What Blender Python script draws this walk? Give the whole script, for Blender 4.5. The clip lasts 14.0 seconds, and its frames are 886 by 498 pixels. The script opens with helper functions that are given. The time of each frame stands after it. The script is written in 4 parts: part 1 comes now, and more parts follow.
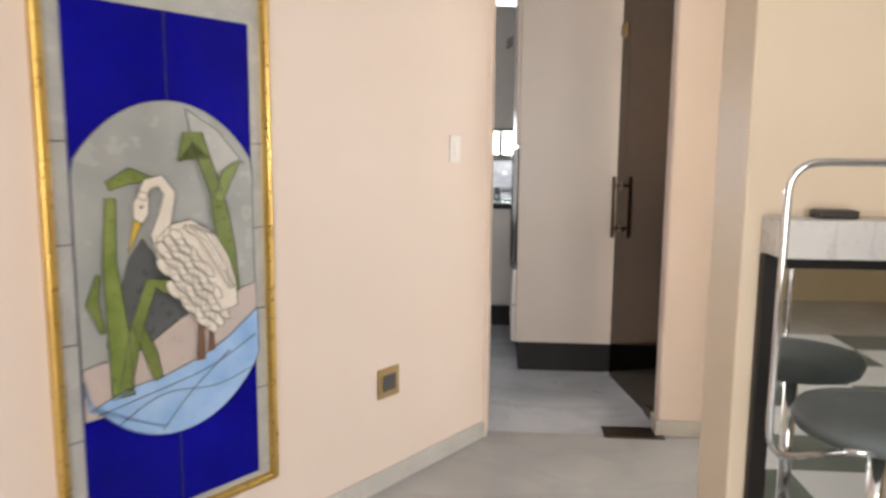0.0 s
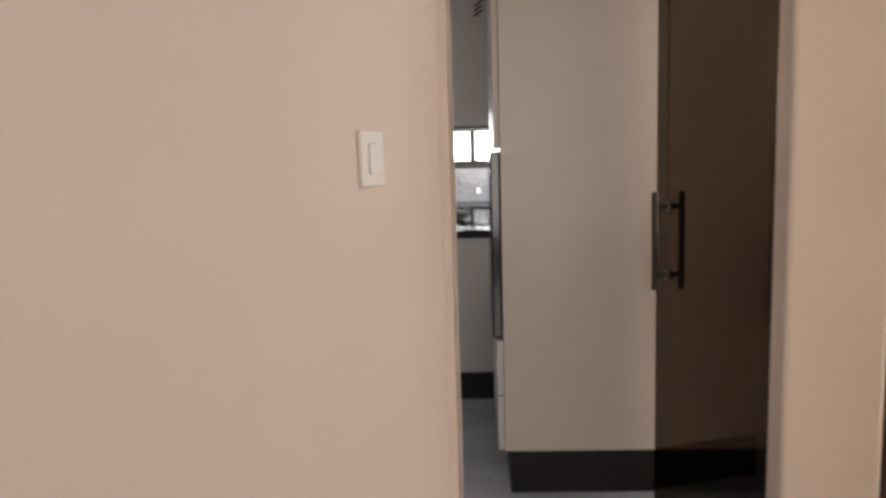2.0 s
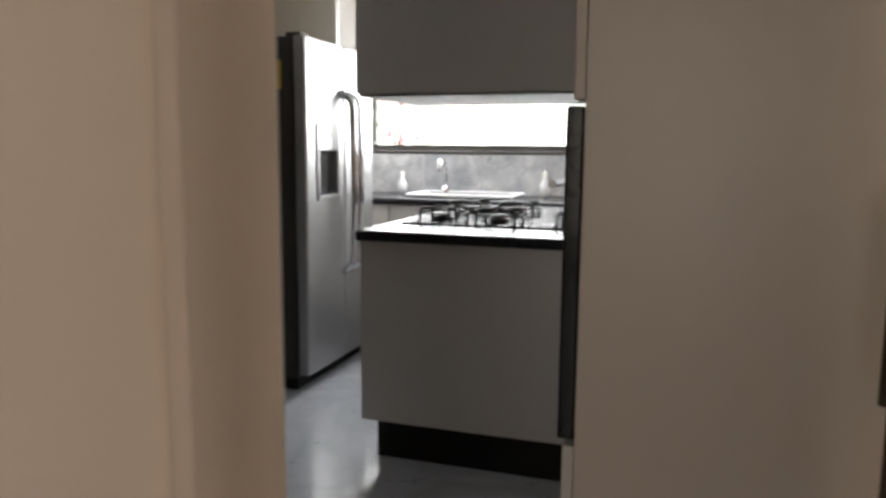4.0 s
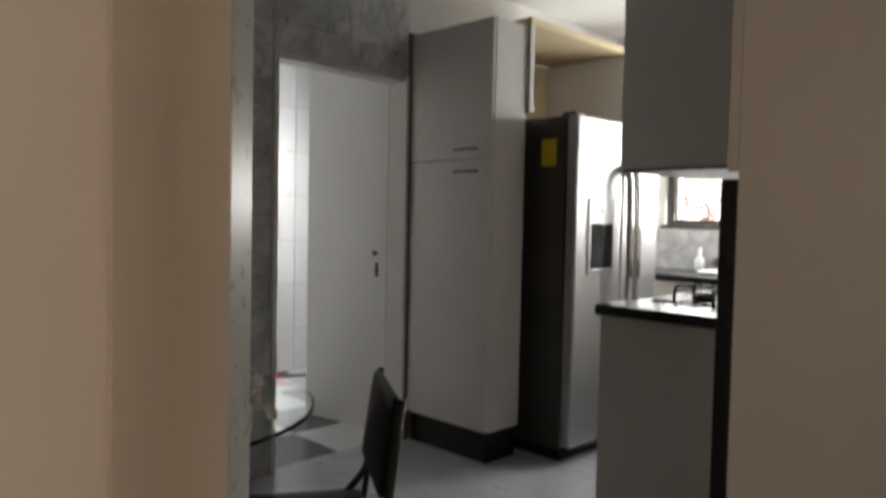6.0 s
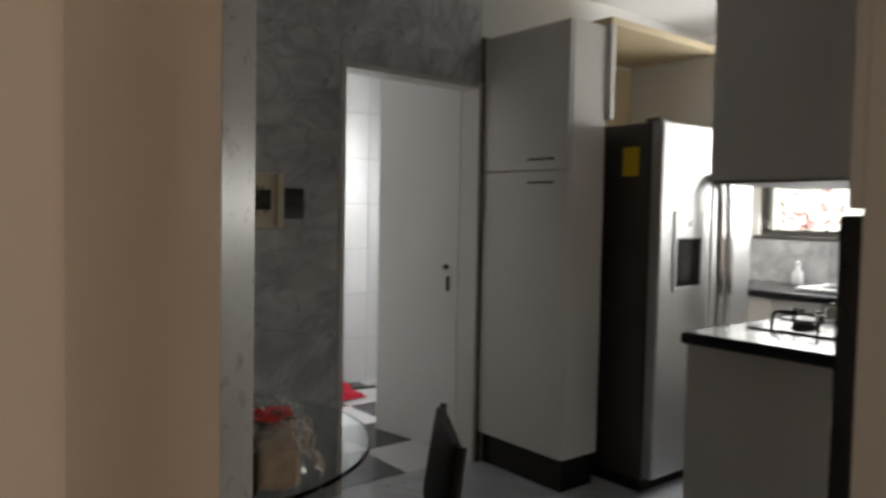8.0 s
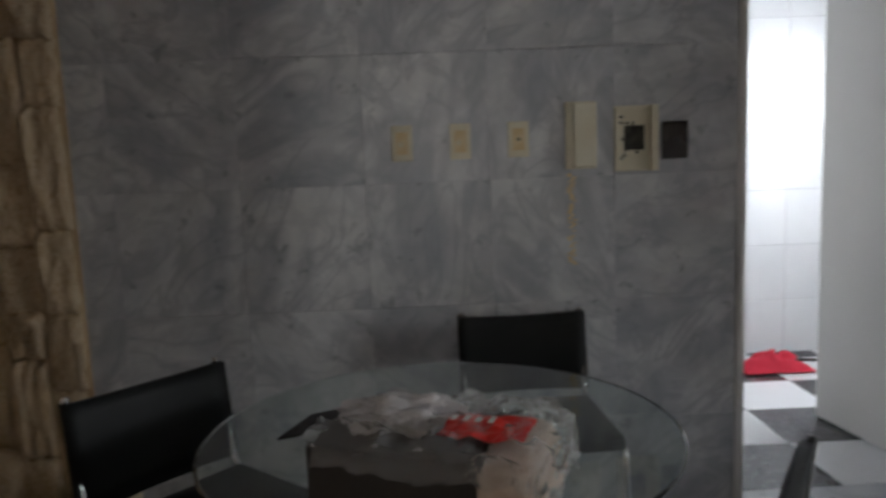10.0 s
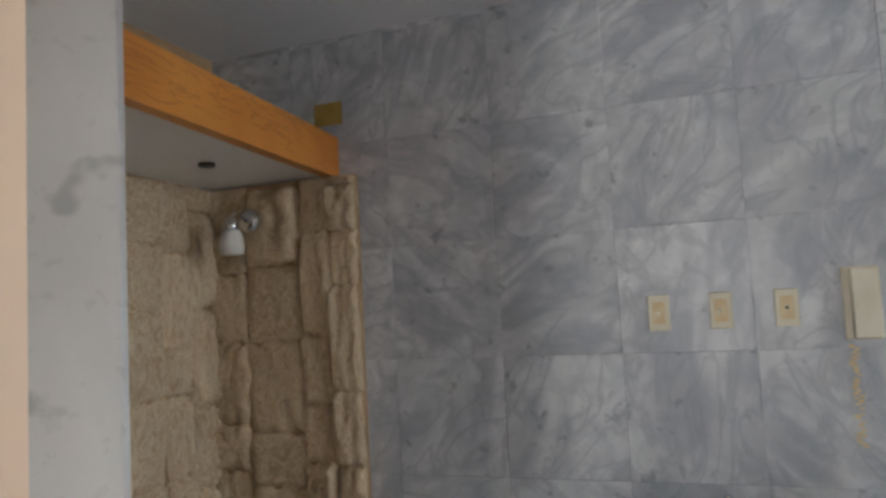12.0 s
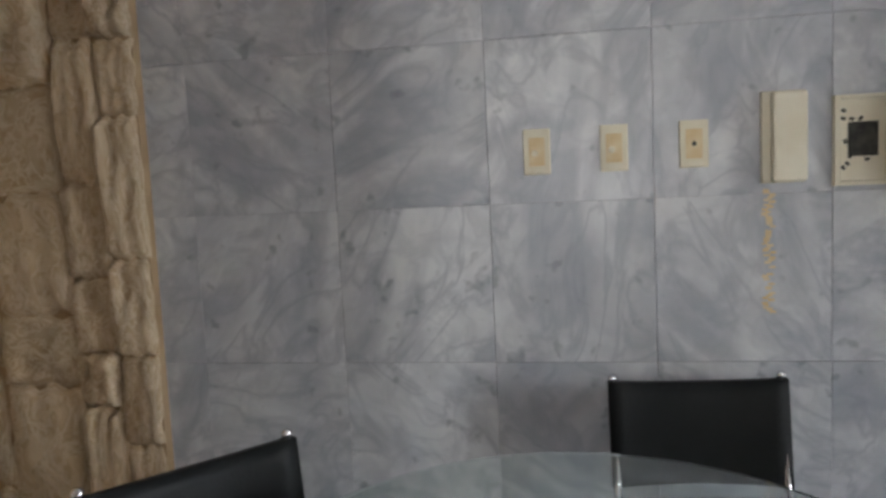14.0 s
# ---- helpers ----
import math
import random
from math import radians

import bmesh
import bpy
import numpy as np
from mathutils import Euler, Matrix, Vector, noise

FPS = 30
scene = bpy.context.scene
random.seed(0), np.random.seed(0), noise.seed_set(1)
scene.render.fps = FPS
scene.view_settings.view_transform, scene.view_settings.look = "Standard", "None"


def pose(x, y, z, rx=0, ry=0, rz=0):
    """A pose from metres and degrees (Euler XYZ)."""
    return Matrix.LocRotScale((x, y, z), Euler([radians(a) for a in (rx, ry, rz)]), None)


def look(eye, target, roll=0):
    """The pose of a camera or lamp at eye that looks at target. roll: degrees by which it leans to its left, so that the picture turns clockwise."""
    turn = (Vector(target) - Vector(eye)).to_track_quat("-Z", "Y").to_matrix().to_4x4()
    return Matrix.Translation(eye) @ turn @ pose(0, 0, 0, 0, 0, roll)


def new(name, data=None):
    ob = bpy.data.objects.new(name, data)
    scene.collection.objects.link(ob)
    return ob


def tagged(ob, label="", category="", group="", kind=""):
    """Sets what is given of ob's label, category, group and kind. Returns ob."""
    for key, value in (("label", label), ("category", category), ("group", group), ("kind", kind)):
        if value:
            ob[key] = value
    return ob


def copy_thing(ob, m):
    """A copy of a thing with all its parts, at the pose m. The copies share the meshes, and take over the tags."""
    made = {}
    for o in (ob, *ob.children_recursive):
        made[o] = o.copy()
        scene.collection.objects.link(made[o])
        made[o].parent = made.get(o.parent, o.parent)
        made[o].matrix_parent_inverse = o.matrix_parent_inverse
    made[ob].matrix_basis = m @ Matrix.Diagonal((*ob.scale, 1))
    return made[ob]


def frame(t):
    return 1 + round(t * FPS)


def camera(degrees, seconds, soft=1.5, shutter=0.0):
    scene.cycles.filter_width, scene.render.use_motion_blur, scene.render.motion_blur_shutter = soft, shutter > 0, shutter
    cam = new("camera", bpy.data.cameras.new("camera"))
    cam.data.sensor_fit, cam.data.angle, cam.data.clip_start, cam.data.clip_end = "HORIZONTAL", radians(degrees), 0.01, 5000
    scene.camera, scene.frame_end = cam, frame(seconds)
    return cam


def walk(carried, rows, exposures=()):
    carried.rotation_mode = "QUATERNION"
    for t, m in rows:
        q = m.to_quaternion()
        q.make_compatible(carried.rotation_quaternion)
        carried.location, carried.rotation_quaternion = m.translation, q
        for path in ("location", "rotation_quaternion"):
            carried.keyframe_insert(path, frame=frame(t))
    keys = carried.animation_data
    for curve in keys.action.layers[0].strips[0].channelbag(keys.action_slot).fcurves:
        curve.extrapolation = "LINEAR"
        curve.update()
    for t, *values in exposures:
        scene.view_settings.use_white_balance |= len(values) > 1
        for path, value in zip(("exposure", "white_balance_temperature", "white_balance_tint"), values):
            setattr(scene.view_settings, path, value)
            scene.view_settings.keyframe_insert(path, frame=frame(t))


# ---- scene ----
cam = camera(62.6, 14.0, soft=3.0, shutter=0.5)
PATH = [
    (0, (-3.501, -2.278, 1.289), (-1.526, -2.128, 1.017), 0.5),
    (0.5, (-3.071, -2.273, 1.273), (-1.097, -2.159, 0.974), -1.3),
    (1, (-2.68, -2.313, 1.305), (-0.707, -2.111, 1.043), 0.5),
    (1.5, (-2.33, -2.288, 1.316), (-0.354, -2.204, 1.019), -1.5),
    (2, (-1.96, -2.297, 1.294), (0.022, -2.206, 1.037), -1.7),
    (2.2, (-1.833, -2.326, 1.294), (0.147, -2.17, 1.066), -0.7),
    (4.3, (-0.658, -2.656, 1.176), (1.149, -1.842, 0.908), -0.2),
    (4.5, (-0.61, -2.726, 1.157), (1.092, -1.702, 0.923), -0.1),
    (5, (-0.586, -2.875, 1.182), (0.859, -1.54, 0.823), 2.4),
    (5.5, (-0.592, -2.94, 1.195), (0.766, -1.5, 0.904), 0.4),
    (6, (-0.603, -2.948, 1.218), (0.805, -1.53, 1.132), 1.2),
    (6.5, (-0.623, -2.94, 1.258), (0.835, -1.573, 1.335), 2.5),
    (7, (-0.633, -2.932, 1.281), (0.861, -1.609, 1.408), 1.9),
    (7.2, (-0.62, -2.928, 1.28), (0.863, -1.588, 1.352), 1.1),
    (9.3, (-0.036, -2.624, 1.305), (0.458, -0.701, 1.058), 1.6),
    (9.5, (0.027, -2.596, 1.296), (0.37, -0.64, 1.058), 0.2),
    (10, (0.117, -2.546, 1.297), (0.153, -0.562, 1.046), -2.2),
    (10.5, (0.175, -2.555, 1.283), (-0.233, -0.628, 0.937), -3.1),
    (11, (0.223, -2.603, 1.329), (-0.576, -0.787, 1.076), -3.4),
    (11.5, (0.212, -2.619, 1.406), (-0.553, -0.773, 1.332), -2.9),
    (12, (0.23, -2.63, 1.406), (-0.465, -0.761, 1.565), -3.0),
    (12.5, (0.23, -2.607, 1.378), (-0.389, -0.708, 1.276), -3.5),
    (13, (0.341, -2.421, 1.375), (-0.193, -0.52, 1.061), -2.9),
    (13.5, (0.169, -2.201, 1.28), (-0.167, -0.236, 1.125), -2.6),
    (14, (0.119, -1.987, 1.282), (-0.228, -0.026, 1.096), -2.7),
]
walk(cam, [(t, look(eye, target, roll)) for t, eye, target, roll in PATH], ((0, 0.4, 6050, 8), (0.5, 0.13, 6200, 11), (1.5, -0.2, 6250, 12), (2.2, -0.38, 6350, 12), (4.3, -1.28, 6650, 8), (5.5, -1.33, 6850, 7), (7.2, -1.6, 7050, 7), (9.3, -1.6, 6500, 9), (9.6, -1.45, 6400, 9), (10, -1.05, 6300, 8), (10.5, 0.24, 6150, 8), (11.5, 0.2, 6100, 8), (12.5, 0.26, 6050, 8), (14, 0.44, 6100, 8)))


# ---- world and light ----
world = bpy.data.worlds.new("world")
scene.world = world
world.use_nodes = True
wn = world.node_tree.nodes
wl = world.node_tree.links
sky = wn.new("ShaderNodeTexSky")
sky.sky_type, sky.sun_disc = "NISHITA", False
sky.sun_elevation, sky.sun_rotation = radians(55), radians(60)
wn["Background"].inputs["Strength"].default_value = 0.12
wl.new(sky.outputs["Color"], wn["Background"].inputs["Color"])


def area_light(name, place, target, w, h, watts, colour):
    data = bpy.data.lights.new(name, "AREA")
    data.shape, data.size, data.size_y, data.energy, data.color = "RECTANGLE", w, h, watts, colour
    ob = new(name, data)
    ob.matrix_world = look(place, target)
    return ob


sun_data = bpy.data.lights.new("sun", "SUN")
sun_data.energy, sun_data.angle, sun_data.color = 2.0, radians(2), (1.0, 0.95, 0.86)
sun = new("sun", sun_data)
sun.matrix_world = look((6, 4, 9), (3, 0.5, 0))

COOL, WARM = (0.95, 0.96, 1.0), (1.0, 0.9, 0.8)
area_light("kitchen_window_light", (4.0, -1.2, 1.62), (2.0, -1.2, 1.0), 1.5, 0.8, 126, COOL)
# added lamp before the solid east wall; no window is known there
area_light("utility_fill_light", (2.72, 1.0, 1.35), (1.0, 1.25, 1.0), 0.9, 1.3, 72, COOL)
area_light("dining_window_light", (3.9, -4.55, 1.2), (0.0, -4.4, 1.0), 1.9, 1.9, 58, (1.0, 0.97, 0.92))
# added lamp that brightens the nook from the south; no such source is known
area_light("nook_fill_light", (0.26, -7.9, 1.45), (0.1, 0.0, 1.3), 0.64, 1.4, 66, (1.0, 0.97, 0.93))
# added lamp towards the unseen west end, to light the hall walls
area_light("hall_fill_light", (-5.4, -2.6, 1.35), (-1.0, -2.2, 1.2), 1.9, 2.0, 78, WARM)

# ---- materials ----


class Mat:
    """A node material: colour from noise at two scales, roughness, relief."""

    def __init__(self, name, a, b, rough=0.5, scale=4.0, fine=60.0, bump=0.05, metal=0.0, spread=0.0, rough_var=0.1, coat=0.0, turn=0.0):
        m = self.m = bpy.data.materials.new(name)
        m.use_nodes = True
        n, l = m.node_tree.nodes, m.node_tree.links
        self.n, self.l = n, l
        bs = self.bs = n["Principled BSDF"]
        tc = self.tc = n.new("ShaderNodeTexCoord")
        mp = self.mp = n.new("ShaderNodeMapping")
        if spread:
            oi = n.new("ShaderNodeObjectInfo")
            sc = n.new("ShaderNodeVectorMath")
            sc.operation = "SCALE"
            cb = n.new("ShaderNodeCombineXYZ")
            for k in range(3):
                l.new(oi.outputs["Random"], cb.inputs[k])
            l.new(cb.outputs[0], sc.inputs[0])
            sc.inputs["Scale"].default_value = 37.0
            l.new(sc.outputs[0], mp.inputs["Location"])
            if turn:
                ang = n.new("ShaderNodeMath")
                ang.operation = "MULTIPLY"
                ang.inputs[1].default_value = turn
                l.new(oi.outputs["Random"], ang.inputs[0])
                ax = n.new("ShaderNodeCombineXYZ")
                l.new(ang.outputs[0], ax.inputs[1])
                l.new(ax.outputs[0], mp.inputs["Rotation"])
            self.rand = oi.outputs["Random"]
        l.new(tc.outputs["Object"], mp.inputs["Vector"])
        big = self.big = n.new("ShaderNodeTexNoise")
        big.inputs["Scale"].default_value, big.inputs["Detail"].default_value = scale, 5
        small = self.small = n.new("ShaderNodeTexNoise")
        small.inputs["Scale"].default_value, small.inputs["Detail"].default_value = fine, 3
        for t in (big, small):
            l.new(mp.outputs[0], t.inputs["Vector"])
        mix = self.mix = n.new("ShaderNodeMix")
        mix.data_type = "RGBA"
        mix.inputs["A"].default_value, mix.inputs["B"].default_value = (*a, 1), (*b, 1)
        rp = self.ramp = n.new("ShaderNodeValToRGB")
        rp.color_ramp.elements[0].position, rp.color_ramp.elements[1].position = 0.3, 0.7
        l.new(big.outputs[0], rp.inputs[0])
        l.new(rp.outputs[0], mix.inputs["Factor"])
        self.colour = mix.outputs["Result"]
        if spread:
            hv = n.new("ShaderNodeHueSaturation")
            mr = n.new("ShaderNodeMapRange")
            mr.inputs["To Min"].default_value, mr.inputs["To Max"].default_value = 1 - spread, 1 + spread
            l.new(self.rand, mr.inputs[0])
            l.new(mr.outputs[0], hv.inputs["Value"])
            l.new(self.colour, hv.inputs["Color"])
            self.colour = hv.outputs[0]
        l.new(self.colour, bs.inputs["Base Color"])
        rr = n.new("ShaderNodeMapRange")
        rr.inputs["To Min"].default_value, rr.inputs["To Max"].default_value = max(0.02, rough - rough_var), min(1, rough + rough_var)
        l.new(small.outputs[0], rr.inputs[0])
        l.new(rr.outputs[0], bs.inputs["Roughness"])
        bs.inputs["Metallic"].default_value = metal
        bs.inputs["Coat Weight"].default_value = coat
        if bump:
            bp = self.bp = n.new("ShaderNodeBump")
            bp.inputs["Strength"].default_value, bp.inputs["Distance"].default_value = bump, 0.004
            l.new(small.outputs[0], bp.inputs["Height"])
            l.new(bp.outputs[0], bs.inputs["Normal"])

    def veins(self, colour, scale, width, amount, stretch=(1, 1, 1), turn=(0, 0, 0), bend=1.4):
        """Soft veins of another colour laid over, as in marble."""
        n, l = self.n, self.l
        mp = n.new("ShaderNodeMapping")
        mp.inputs["Scale"].default_value, mp.inputs["Rotation"].default_value = stretch, turn
        l.new(self.mp.outputs[0], mp.inputs["Vector"])
        t = n.new("ShaderNodeTexNoise")
        t.inputs["Scale"].default_value, t.inputs["Detail"].default_value, t.inputs["Distortion"].default_value = scale, 6, bend
        l.new(mp.outputs[0], t.inputs["Vector"])
        r = n.new("ShaderNodeValToRGB")
        e = r.color_ramp.elements
        e[0].position, e[0].color = 0.5 - width, (0, 0, 0, 1)
        e[1].position, e[1].color = 0.5 + width, (0, 0, 0, 1)
        mid = e.new(0.5)
        mid.color = (amount, amount, amount, 1)
        l.new(t.outputs[0], r.inputs[0])
        mx = n.new("ShaderNodeMix")
        mx.data_type = "RGBA"
        l.new(r.outputs[0], mx.inputs["Factor"])
        l.new(self.colour, mx.inputs["A"])
        mx.inputs["B"].default_value = (*colour, 1)
        self.colour = mx.outputs["Result"]
        l.new(self.colour, self.bs.inputs["Base Color"])
        return self

    def specks(self, colour, scale, level, amount):
        """Small scattered spots of another colour."""
        n, l = self.n, self.l
        t = n.new("ShaderNodeTexNoise")
        t.inputs["Scale"].default_value, t.inputs["Detail"].default_value = scale, 2
        l.new(self.mp.outputs[0], t.inputs["Vector"])
        r = n.new("ShaderNodeMapRange")
        r.inputs["From Min"].default_value, r.inputs["From Max"].default_value = level - 0.03, level + 0.05
        r.inputs["To Max"].default_value = amount
        l.new(t.outputs[0], r.inputs[0])
        mx = n.new("ShaderNodeMix")
        mx.data_type = "RGBA"
        l.new(r.outputs[0], mx.inputs["Factor"])
        l.new(self.colour, mx.inputs["A"])
        mx.inputs["B"].default_value = (*colour, 1)
        self.colour = mx.outputs["Result"]
        l.new(self.colour, self.bs.inputs["Base Color"])
        return self


wall_paint = Mat("wall_paint", (0.77, 0.645, 0.555), (0.73, 0.605, 0.515), 0.58, 1.5, 90, 0.04).m
wall_cream = Mat("wall_cream", (0.72, 0.6, 0.4), (0.69, 0.57, 0.37), 0.5, 1.5, 90, 0.04).m
white_paint = Mat("white_paint", (0.8, 0.79, 0.77), (0.76, 0.75, 0.73), 0.5, 1.5, 80, 0.03).m
ceiling_paint = Mat("ceiling_paint", (0.72, 0.72, 0.72), (0.68, 0.68, 0.69), 0.8, 1.2, 70, 0.05).m
marble_tile = Mat("marble_tile", (0.66, 0.665, 0.665), (0.52, 0.53, 0.55), 0.3, 2.6, 40, 0.006, spread=0.11, turn=14.0, rough_var=0.04)
marble_tile.veins((0.32, 0.335, 0.375), 1.9, 0.13, 0.7, (0.8, 1, 1.2), bend=1.1).veins((0.78, 0.78, 0.77), 2.2, 0.1, 0.5, (0.65, 1, 1.3), (0, 0.4, 0), 0.8)
marble_tile.veins((0.3, 0.315, 0.355), 4.0, 0.055, 0.5, (0.7, 1, 1.3), (0, 0.3, 0), 1.2).veins((0.4, 0.41, 0.44), 7.0, 0.09, 0.35, bend=1.0).specks((0.22, 0.23, 0.25), 15.0, 0.68, 0.6)
marble_tile = marble_tile.m
lining_marble = Mat("lining_marble", (0.6, 0.605, 0.6), (0.5, 0.505, 0.51), 0.3, 5.0, 60, 0.01).veins((0.4, 0.41, 0.43), 3.0, 0.1, 0.4, (1, 1, 0.6), bend=0.6).specks((0.25, 0.26, 0.27), 22.0, 0.66, 0.6).m
marble_pale = Mat("marble_pale", (0.66, 0.65, 0.63), (0.56, 0.55, 0.54), 0.3, 3.0, 60, 0.02).veins((0.4, 0.4, 0.4), 4.0, 0.03, 0.5, (1, 1, 0.4)).m
grout = Mat("grout", (0.46, 0.46, 0.47), (0.4, 0.4, 0.41), 0.8, 8, 90, 0.1).m
floor_stone = Mat("floor_stone", (0.46, 0.45, 0.43), (0.36, 0.36, 0.36), 0.16, 1.6, 160, 0.01).veins((0.3, 0.3, 0.3), 2.4, 0.09, 0.22, (1, 0.6, 1)).m
floor_stone_grey = Mat("floor_stone_grey", (0.64, 0.66, 0.7), (0.5, 0.52, 0.56), 0.14, 1.6, 120, 0.01).veins((0.36, 0.37, 0.4), 1.8, 0.08, 0.4, (1, 0.5, 1), (0, 0, 0.6)).specks((0.2, 0.2, 0.21), 14.0, 0.69, 0.6).m
base_stone = Mat("base_stone", (0.55, 0.52, 0.47), (0.46, 0.43, 0.39), 0.3, 5, 80, 0.02).m
rough_stone = Mat("rough_stone", (0.62, 0.5, 0.34), (0.5, 0.37, 0.22), 0.9, 4.0, 14, 0.07, spread=0.14).veins((0.36, 0.23, 0.11), 3.0, 0.1, 0.55, bend=0.8).veins((0.74, 0.64, 0.48), 3.0, 0.08, 0.55).m
stone_mortar = Mat("stone_mortar", (0.46, 0.33, 0.19), (0.36, 0.24, 0.13), 0.95, 8, 60, 0.4).m
pier_paint = Mat("pier_paint", (0.75, 0.63, 0.48), (0.71, 0.59, 0.44), 0.55, 1.5, 90, 0.04).m
glass_dark = Mat("glass_dark", (0.07, 0.075, 0.08), (0.13, 0.135, 0.14), 0.3, 7, 30, 0.05, coat=0.3).m
beam_wood = Mat("beam_wood", (0.62, 0.25, 0.04), (0.5, 0.17, 0.02), 0.35, 3, 60, 0.06).veins((0.25, 0.08, 0.02), 3.0, 0.03, 0.5, (6, 0.6, 6)).m
cabinet_white = Mat("cabinet_white", (0.66, 0.63, 0.6), (0.62, 0.6, 0.57), 0.35, 1.0, 60, 0.02).m
tower_laminate = Mat("tower_laminate", (0.66, 0.58, 0.52), (0.62, 0.54, 0.48), 0.38, 1.0, 60, 0.02).m
cabinet_edge = Mat("cabinet_edge", (0.2, 0.18, 0.16), (0.14, 0.13, 0.12), 0.5, 4, 50, 0.05).m
plinth_black = Mat("plinth_black", (0.012, 0.011, 0.01), (0.018, 0.016, 0.015), 0.45, 4, 50, 0.04).m
granite_black = Mat("granite_black", (0.012, 0.012, 0.014), (0.035, 0.035, 0.04), 0.22, 90, 220, 0.01).m
oven_black = Mat("oven_black", (0.01, 0.01, 0.011), (0.016, 0.016, 0.017), 0.12, 4, 50, 0.01).m
steel = Mat("steel", (0.5, 0.5, 0.5), (0.43, 0.43, 0.44), 0.42, 2, 120, 0.02, 1.0).m
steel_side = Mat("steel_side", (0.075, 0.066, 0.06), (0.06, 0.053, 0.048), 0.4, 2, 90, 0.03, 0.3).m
chrome = Mat("chrome", (0.75, 0.75, 0.76), (0.68, 0.68, 0.7), 0.1, 3, 60, 0.0, 1.0, rough_var=0.04).m
iron = Mat("iron", (0.02, 0.02, 0.02), (0.035, 0.033, 0.03), 0.5, 10, 80, 0.2).m
leather_black = Mat("leather_black", (0.008, 0.009, 0.009), (0.013, 0.014, 0.014), 0.5, 6, 140, 0.25).m
brass = Mat("brass", (0.72, 0.5, 0.15), (0.55, 0.36, 0.09), 0.3, 6, 80, 0.05, 0.9).m
brass_dull = Mat("brass_dull", (0.36, 0.24, 0.1), (0.28, 0.18, 0.07), 0.45, 6, 80, 0.05, 0.5).m
bronze = Mat("bronze", (0.1, 0.075, 0.05), (0.06, 0.045, 0.03), 0.35, 8, 60, 0.05, 0.8).m
plate_ivory = Mat("plate_ivory", (0.74, 0.69, 0.55), (0.68, 0.62, 0.46), 0.45, 12, 120, 0.05).m
plate_stain = Mat("plate_stain", (0.63, 0.46, 0.22), (0.73, 0.62, 0.4), 0.6, 30, 120, 0.1).m
soot = Mat("soot", (0.02, 0.02, 0.018), (0.08, 0.075, 0.06), 0.9, 40, 120, 0.4).m
yellow_paper = Mat("yellow_paper", (0.7, 0.5, 0.02), (0.65, 0.45, 0.02), 0.6, 10, 80, 0.03).m
tag_ochre = Mat("tag_ochre", (0.42, 0.29, 0.06), (0.34, 0.22, 0.04), 0.6, 18, 80, 0.05).m
switch_white = Mat("switch_white", (0.82, 0.77, 0.72), (0.78, 0.73, 0.68), 0.4, 4, 80, 0.02).m
tile_white = Mat("tile_white", (0.78, 0.79, 0.8), (0.72, 0.73, 0.75), 0.18, 3, 60, 0.02, spread=0.04).m
tile_black = Mat("tile_black", (0.045, 0.045, 0.05), (0.07, 0.07, 0.075), 0.25, 5, 70, 0.03, spread=0.1).m
red_cloth = Mat("red_cloth", (0.6, 0.02, 0.05), (0.42, 0.01, 0.03), 0.85, 12, 160, 0.4).m
bench_fabric = Mat("bench_fabric", (0.64, 0.56, 0.38), (0.52, 0.43, 0.26), 0.6, 6, 160, 0.3).m
card_brown = Mat("card_brown", (0.04, 0.031, 0.026), (0.028, 0.022, 0.018), 0.7, 6, 80, 0.1).m
card_tan = Mat("card_tan", (0.55, 0.36, 0.2), (0.44, 0.27, 0.14), 0.7, 6, 80, 0.1).m
paper_pink = Mat("paper_pink", (0.68, 0.58, 0.5), (0.48, 0.34, 0.24), 0.4, 16, 80, 0.3).m
print_red = Mat("print_red", (0.75, 0.03, 0.02), (0.62, 0.02, 0.015), 0.4, 10, 80, 0.05).m
paper_white = Mat("paper_white", (0.78, 0.77, 0.74), (0.7, 0.69, 0.66), 0.55, 6, 80, 0.05).m
seat_grey = Mat("seat_grey", (0.12, 0.14, 0.14), (0.09, 0.1, 0.1), 0.7, 8, 120, 0.2).m
tile_green = Mat("tile_green", (0.11, 0.14, 0.13), (0.16, 0.19, 0.175), 0.2, 4, 70, 0.02, spread=0.1).m
dark_wood = Mat("dark_wood", (0.06, 0.03, 0.018), (0.035, 0.018, 0.01), 0.35, 5, 80, 0.05).veins((0.015, 0.008, 0.005), 3, 0.04, 0.5, (1, 1, 0.2)).m
seat_tan = Mat("seat_tan", (0.32, 0.19, 0.1), (0.25, 0.14, 0.07), 0.8, 8, 160, 0.25).m
valance_wood = Mat("valance_wood", (0.5, 0.2, 0.07), (0.4, 0.15, 0.05), 0.45, 4, 60, 0.05).m
frame_dark = Mat("frame_dark", (0.035, 0.03, 0.027), (0.05, 0.043, 0.038), 0.4, 5, 60, 0.05).m
lamp_glass = Mat("lamp_glass", (0.75, 0.73, 0.68), (0.7, 0.68, 0.62), 0.25, 6, 60, 0.02).m
leaf_green = Mat("leaf_green", (0.06, 0.12, 0.03), (0.1, 0.16, 0.05), 0.6, 6, 80, 0.1).m
flower_pink = Mat("flower_pink", (0.8, 0.3, 0.36), (0.75, 0.2, 0.26), 0.6, 6, 80, 0.1).m
bs = flower_pink.node_tree.nodes["Principled BSDF"]
petal = flower_pink.node_tree.nodes.new("ShaderNodeBsdfTranslucent")
petal.inputs["Color"].default_value = (0.95, 0.55, 0.6, 1)
